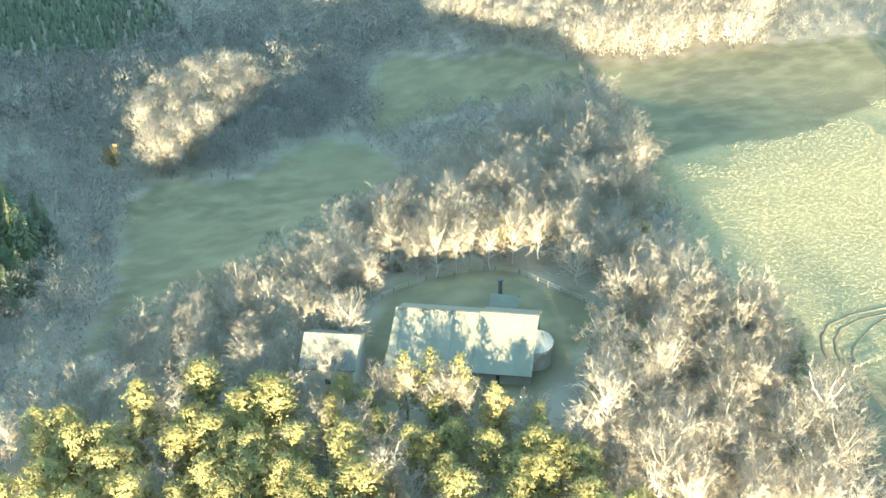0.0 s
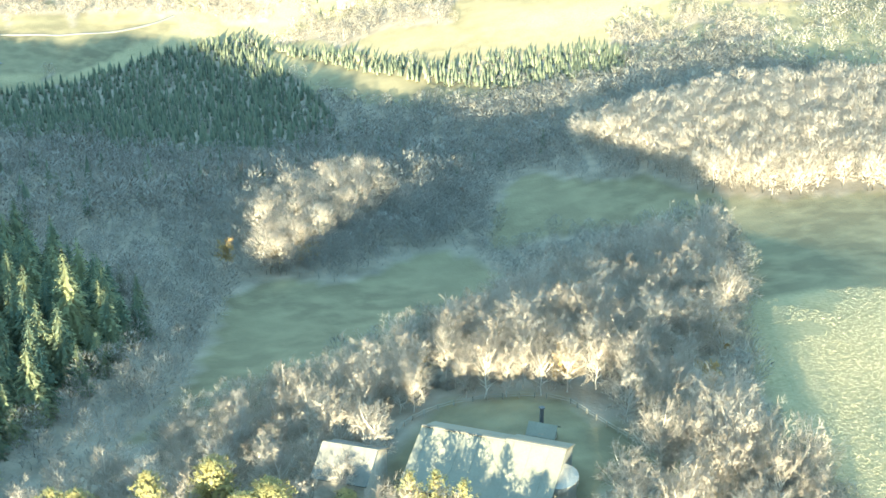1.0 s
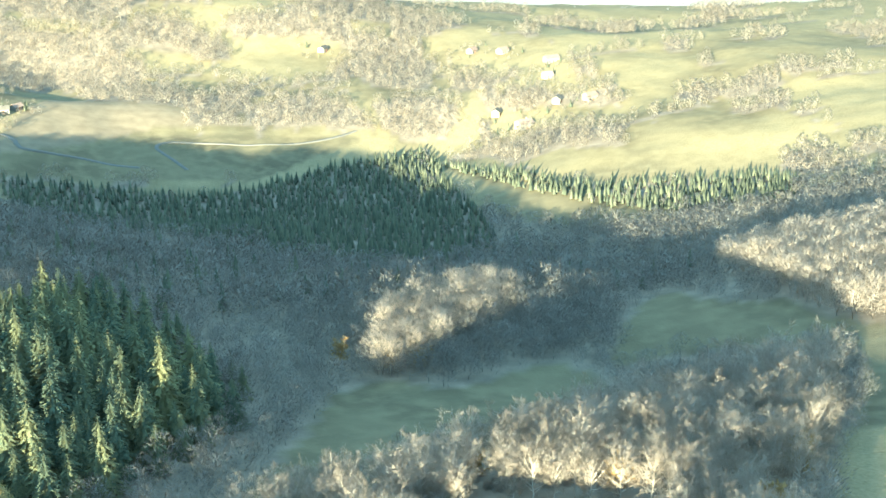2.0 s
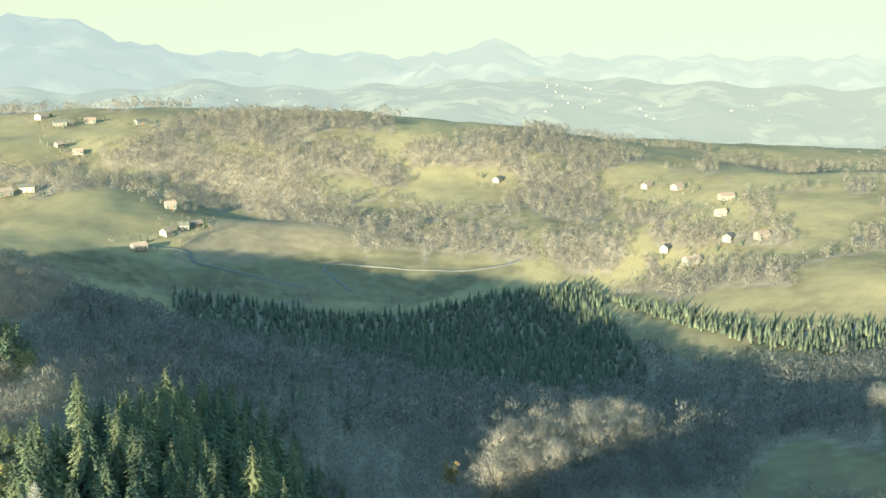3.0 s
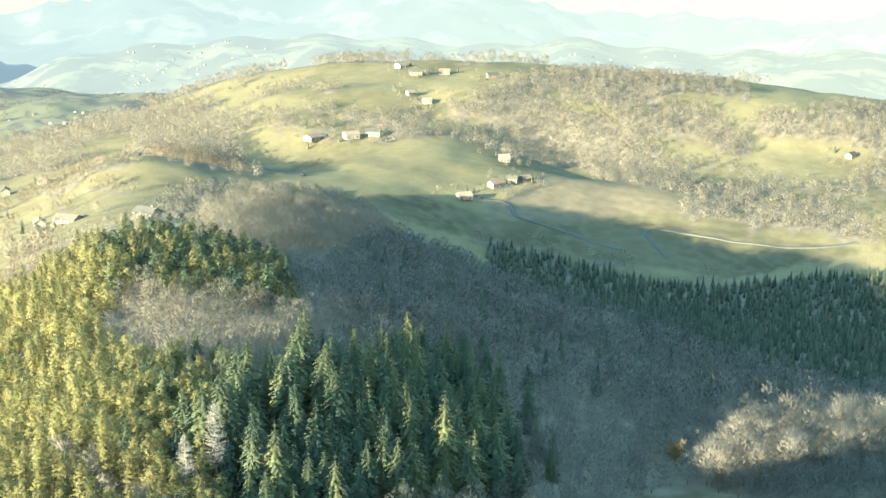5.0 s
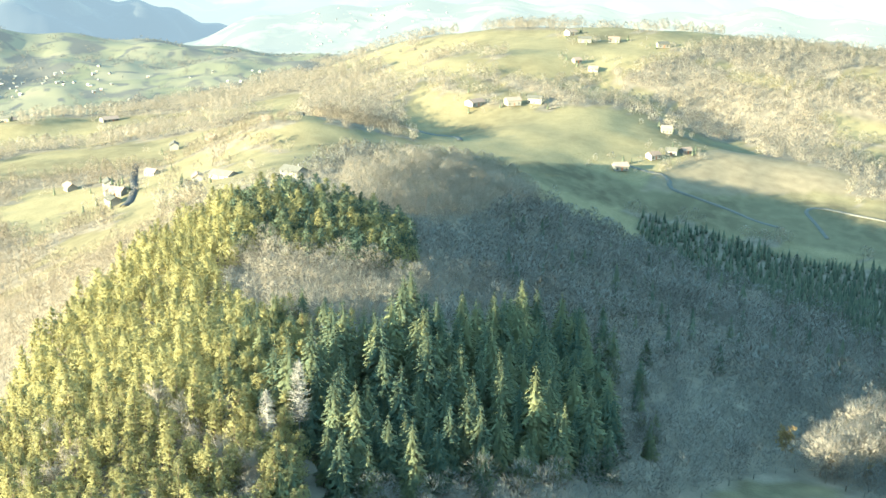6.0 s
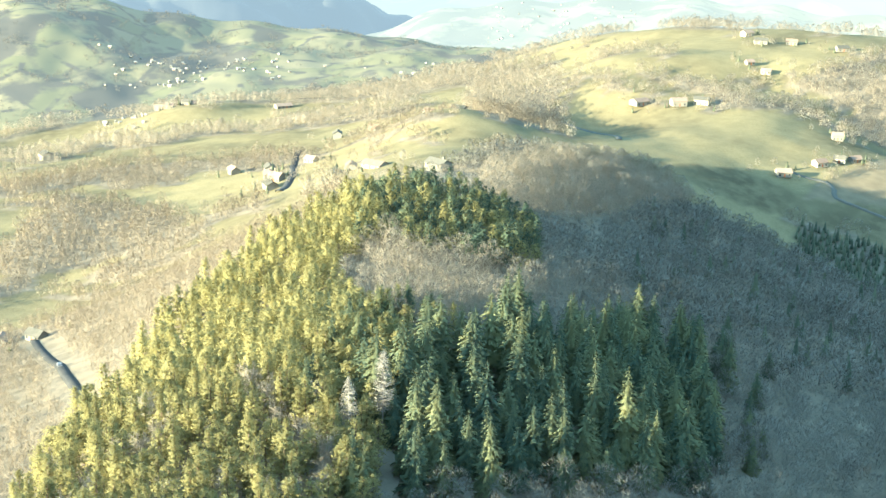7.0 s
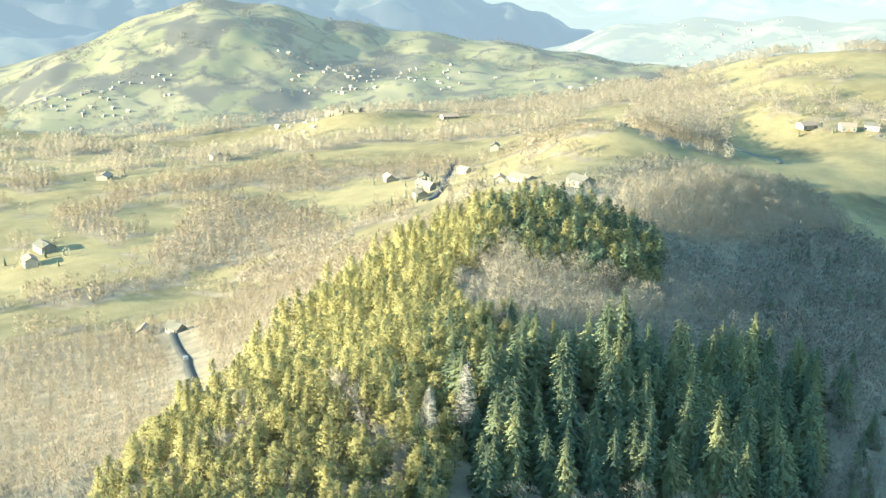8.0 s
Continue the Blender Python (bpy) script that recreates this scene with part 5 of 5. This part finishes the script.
    def clear(a, b):
        return copse(a, b) & (np.min(np.hypot(a[:, None] - homes[:, 0], b[:, None] - homes[:, 1]), axis=1) > 12)

    wide = [(-1100, 260), (-1100, 1500), (700, 1500), (700, 560), (160, 560), (-150, 640), (-230, 500), (-330, 260)]
    bare_west = [far_bare_parts(k, 12.0, 120, 0.16, 0.37, 0.11) for k in (51, 52, 53)]
    x, y = scatter([(-1000, 260), (-1000, 900), (-300, 900), (-230, 500), (-330, 260)], 5.6, seed=29, keep=lambda a, b: clear(a, b) & (np.hypot(a, b) < 950))
    strew("far_wood", bare_west, x, y, 0.35, 1.0, TWIG_SCRUB, "bare rounded copses and hedgerows on the western slope", "wood", 29, crown=0.3)
    x, y = scatter(wide, 6.2, seed=19, keep=lambda a, b: clear(a, b) & ((a > -300) | (np.hypot(a, b) > 950)))
    near = np.hypot(x, y) < 700
    for sel, sort in ((near, bare_mid), (~near, bare_small)):
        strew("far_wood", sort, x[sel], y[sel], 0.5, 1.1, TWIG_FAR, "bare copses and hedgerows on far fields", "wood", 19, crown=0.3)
    # a few trees round each farmstead
    rand = np.random.default_rng(31)
    hx, hy = np.array([(h[0], h[1]) for h in HOUSES_NORTH + HOUSES_EAST + HOUSES_WEST + HOUSES_ROAD], float).T
    a, r = rand.uniform(0, 6.28, (7, len(hx))), rand.uniform(9, 24, (7, len(hx)))
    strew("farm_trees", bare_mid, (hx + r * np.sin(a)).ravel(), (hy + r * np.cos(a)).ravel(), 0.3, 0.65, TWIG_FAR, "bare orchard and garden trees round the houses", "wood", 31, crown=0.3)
    a, r = rand.uniform(0, 6.28, (2, len(hx))), rand.uniform(8, 20, (2, len(hx)))
    strew("garden_conifers", con_far, (hx + r * np.sin(a)).ravel(), (hy + r * np.cos(a)).ravel(), 0.25, 0.5, NEEDLE_FAR, "small dark garden conifers beside the houses", "wood", 32, crown=0.2)
    wide2 = [(330, -100), (330, 560), (1200, 900), (1200, -100)]
    x, y = scatter(wide2, 14.0, seed=20)
    strew("far_wood", bare_small, x, y, 0.8, 1.3, TWIG_BROWN, "bare woodland on the ridge", "wood", 20, crown=0.3)


plant_woods()


# ---- small things in the open ----
def plant_details():
    # tussocks of dry grass on the sunny pasture
    rand = np.random.default_rng(81)
    tufts = []
    for k in range(4):
        t = Twigs()
        for j in range(14):
            a, out = rand.uniform(0, 6.28), rand.uniform(0.1, 0.35)
            s = rand.normal(0, 0.3, 3) * (1, 1, 0)
            t.blade(s, s + (math.cos(a) * out, math.sin(a) * out, rand.uniform(0.12, 0.3)), 0.045, rand, (0, -0.5, 0.8))
        tufts.append(t.mesh())
    x, y = scatter(DRY_GRASS, 0.85, seed=82, jitter=0.6)
    keep = swell(x, y, 5.0) > -0.6
    strew("grass_tussocks", tufts, x[keep], y[keep], 0.5, 0.95, STRAW, "dry straw-coloured grass tussocks on the pasture", "grass", 83, 0.05)
    # low bushes along the wood edges and in the yard
    bushes = [bush_parts(k) for k in (91, 92, 93)]
    edge = [(-20, 232), (20, 244), (60, 270), (100, 296), (132, 300), (140, 285), (100, 240), (50, 205), (10, 215), (-30, 215)]
    x, y = scatter(edge, 4.0, seed=84, keep=lambda a, b: ~among([YARD, MEADOW_EAST], a, b))
    strew("undergrowth", bushes, x, y, 0.6, 1.4, TWIG_BROWN, "tangled leafless undergrowth below the trees", "bush", 85, crown=0.0, rise=0.6)
    spruces.plant(65.0, 157.5, 0.42, 1.0)
    spruces.plant(68.5, 160.0, 0.25, 2.0)


plant_details()


def build_car(x, y, turn, label):
    root = empty("car", (x, y, float(height(x, y)) + 0.62), turn)
    bm = box(bmesh.new(), -2.1, 2.1, -0.85, 0.85, 0.0, 0.75, 0.12)
    box(bm, -1.3, 1.2, -0.75, 0.75, 0.72, 1.25, 0.18)
    part("body", bm, CAR_PAINT, root)
    for sx in (-1.3, 1.3):
        for sy in (-0.8, 0.8):
            v = bmesh.new()
            bmesh.ops.create_cone(v, segments=12, radius1=0.32, radius2=0.32, depth=0.2, cap_ends=True, matrix=Matrix.Translation((sx, sy, 0.05)) @ Matrix.Rotation(math.pi / 2, 4, "X"))
            part("wheel", v, IRON, root)
    return tagged(root, label, "car")


build_car(-246, 321, 2.45, "dark car on the narrow slope road")
stove = empty("stove_pipe", (30.5, 184.5, float(height(30.5, 184.5))))
part("pipe", box(bmesh.new(), -0.3, 0.3, -0.3, 0.3, 0, 4.4, 0.05), IRON, stove)
part("cap", box(bmesh.new(), -0.45, 0.45, -0.45, 0.45, 4.45, 4.7, 0.05), IRON, stove)
tagged(stove, "dark iron flue pipe behind the garden hut", "flue")


def build_villages():
    """Rows of tiny houses on the far slopes, each a thing of its own."""
    rand = np.random.default_rng(95)
    rows = [(-42, -34, 1330, 1420, 66), (-52, -46, 1290, 1370, 40), (-41.5, -39.5, 1150, 1250, 20), (-58, -50, 1120, 1300, 20), (-34, -24, 1250, 1400, 22), (-26, -19.5, 2050, 2320, 60), (-12, -2, 2000, 2300, 26), (8, 20, 1900, 2300, 24)]
    deps = bpy.context.evaluated_depsgraph_get()
    first = None
    for a0, a1, r0, r1, n in rows:
        for k in range(n):
            a, r = radians(rand.uniform(a0, a1)), rand.uniform(r0, r1)
            x, y = r * math.sin(a), r * math.cos(a)
            hit, place, _, _, _, _ = scene.ray_cast(deps, Vector((x, y, 500)), Vector((0, 0, -1)))
            z = place.z if hit else float(height(x, y))
            turn = rand.uniform(0, 3.14)
            if first is None:
                first = gable_house("village_house", "small pale village house on a far slope", x, y, turn, 4.2, 3.4, 2.4, 3.4, WALL_FAR, WALL_FAR, 1, False, "village houses on far slopes")
                first.location.z, ob = z - 0.4, first
            else:
                ob = copy_thing(first, Matrix.Translation((x, y, z - 0.4)) @ Matrix.Rotation(turn, 4, "Z"))
            size = rand.uniform(0.45, 0.85)
            ob.scale = (size, size, size)


build_villages()
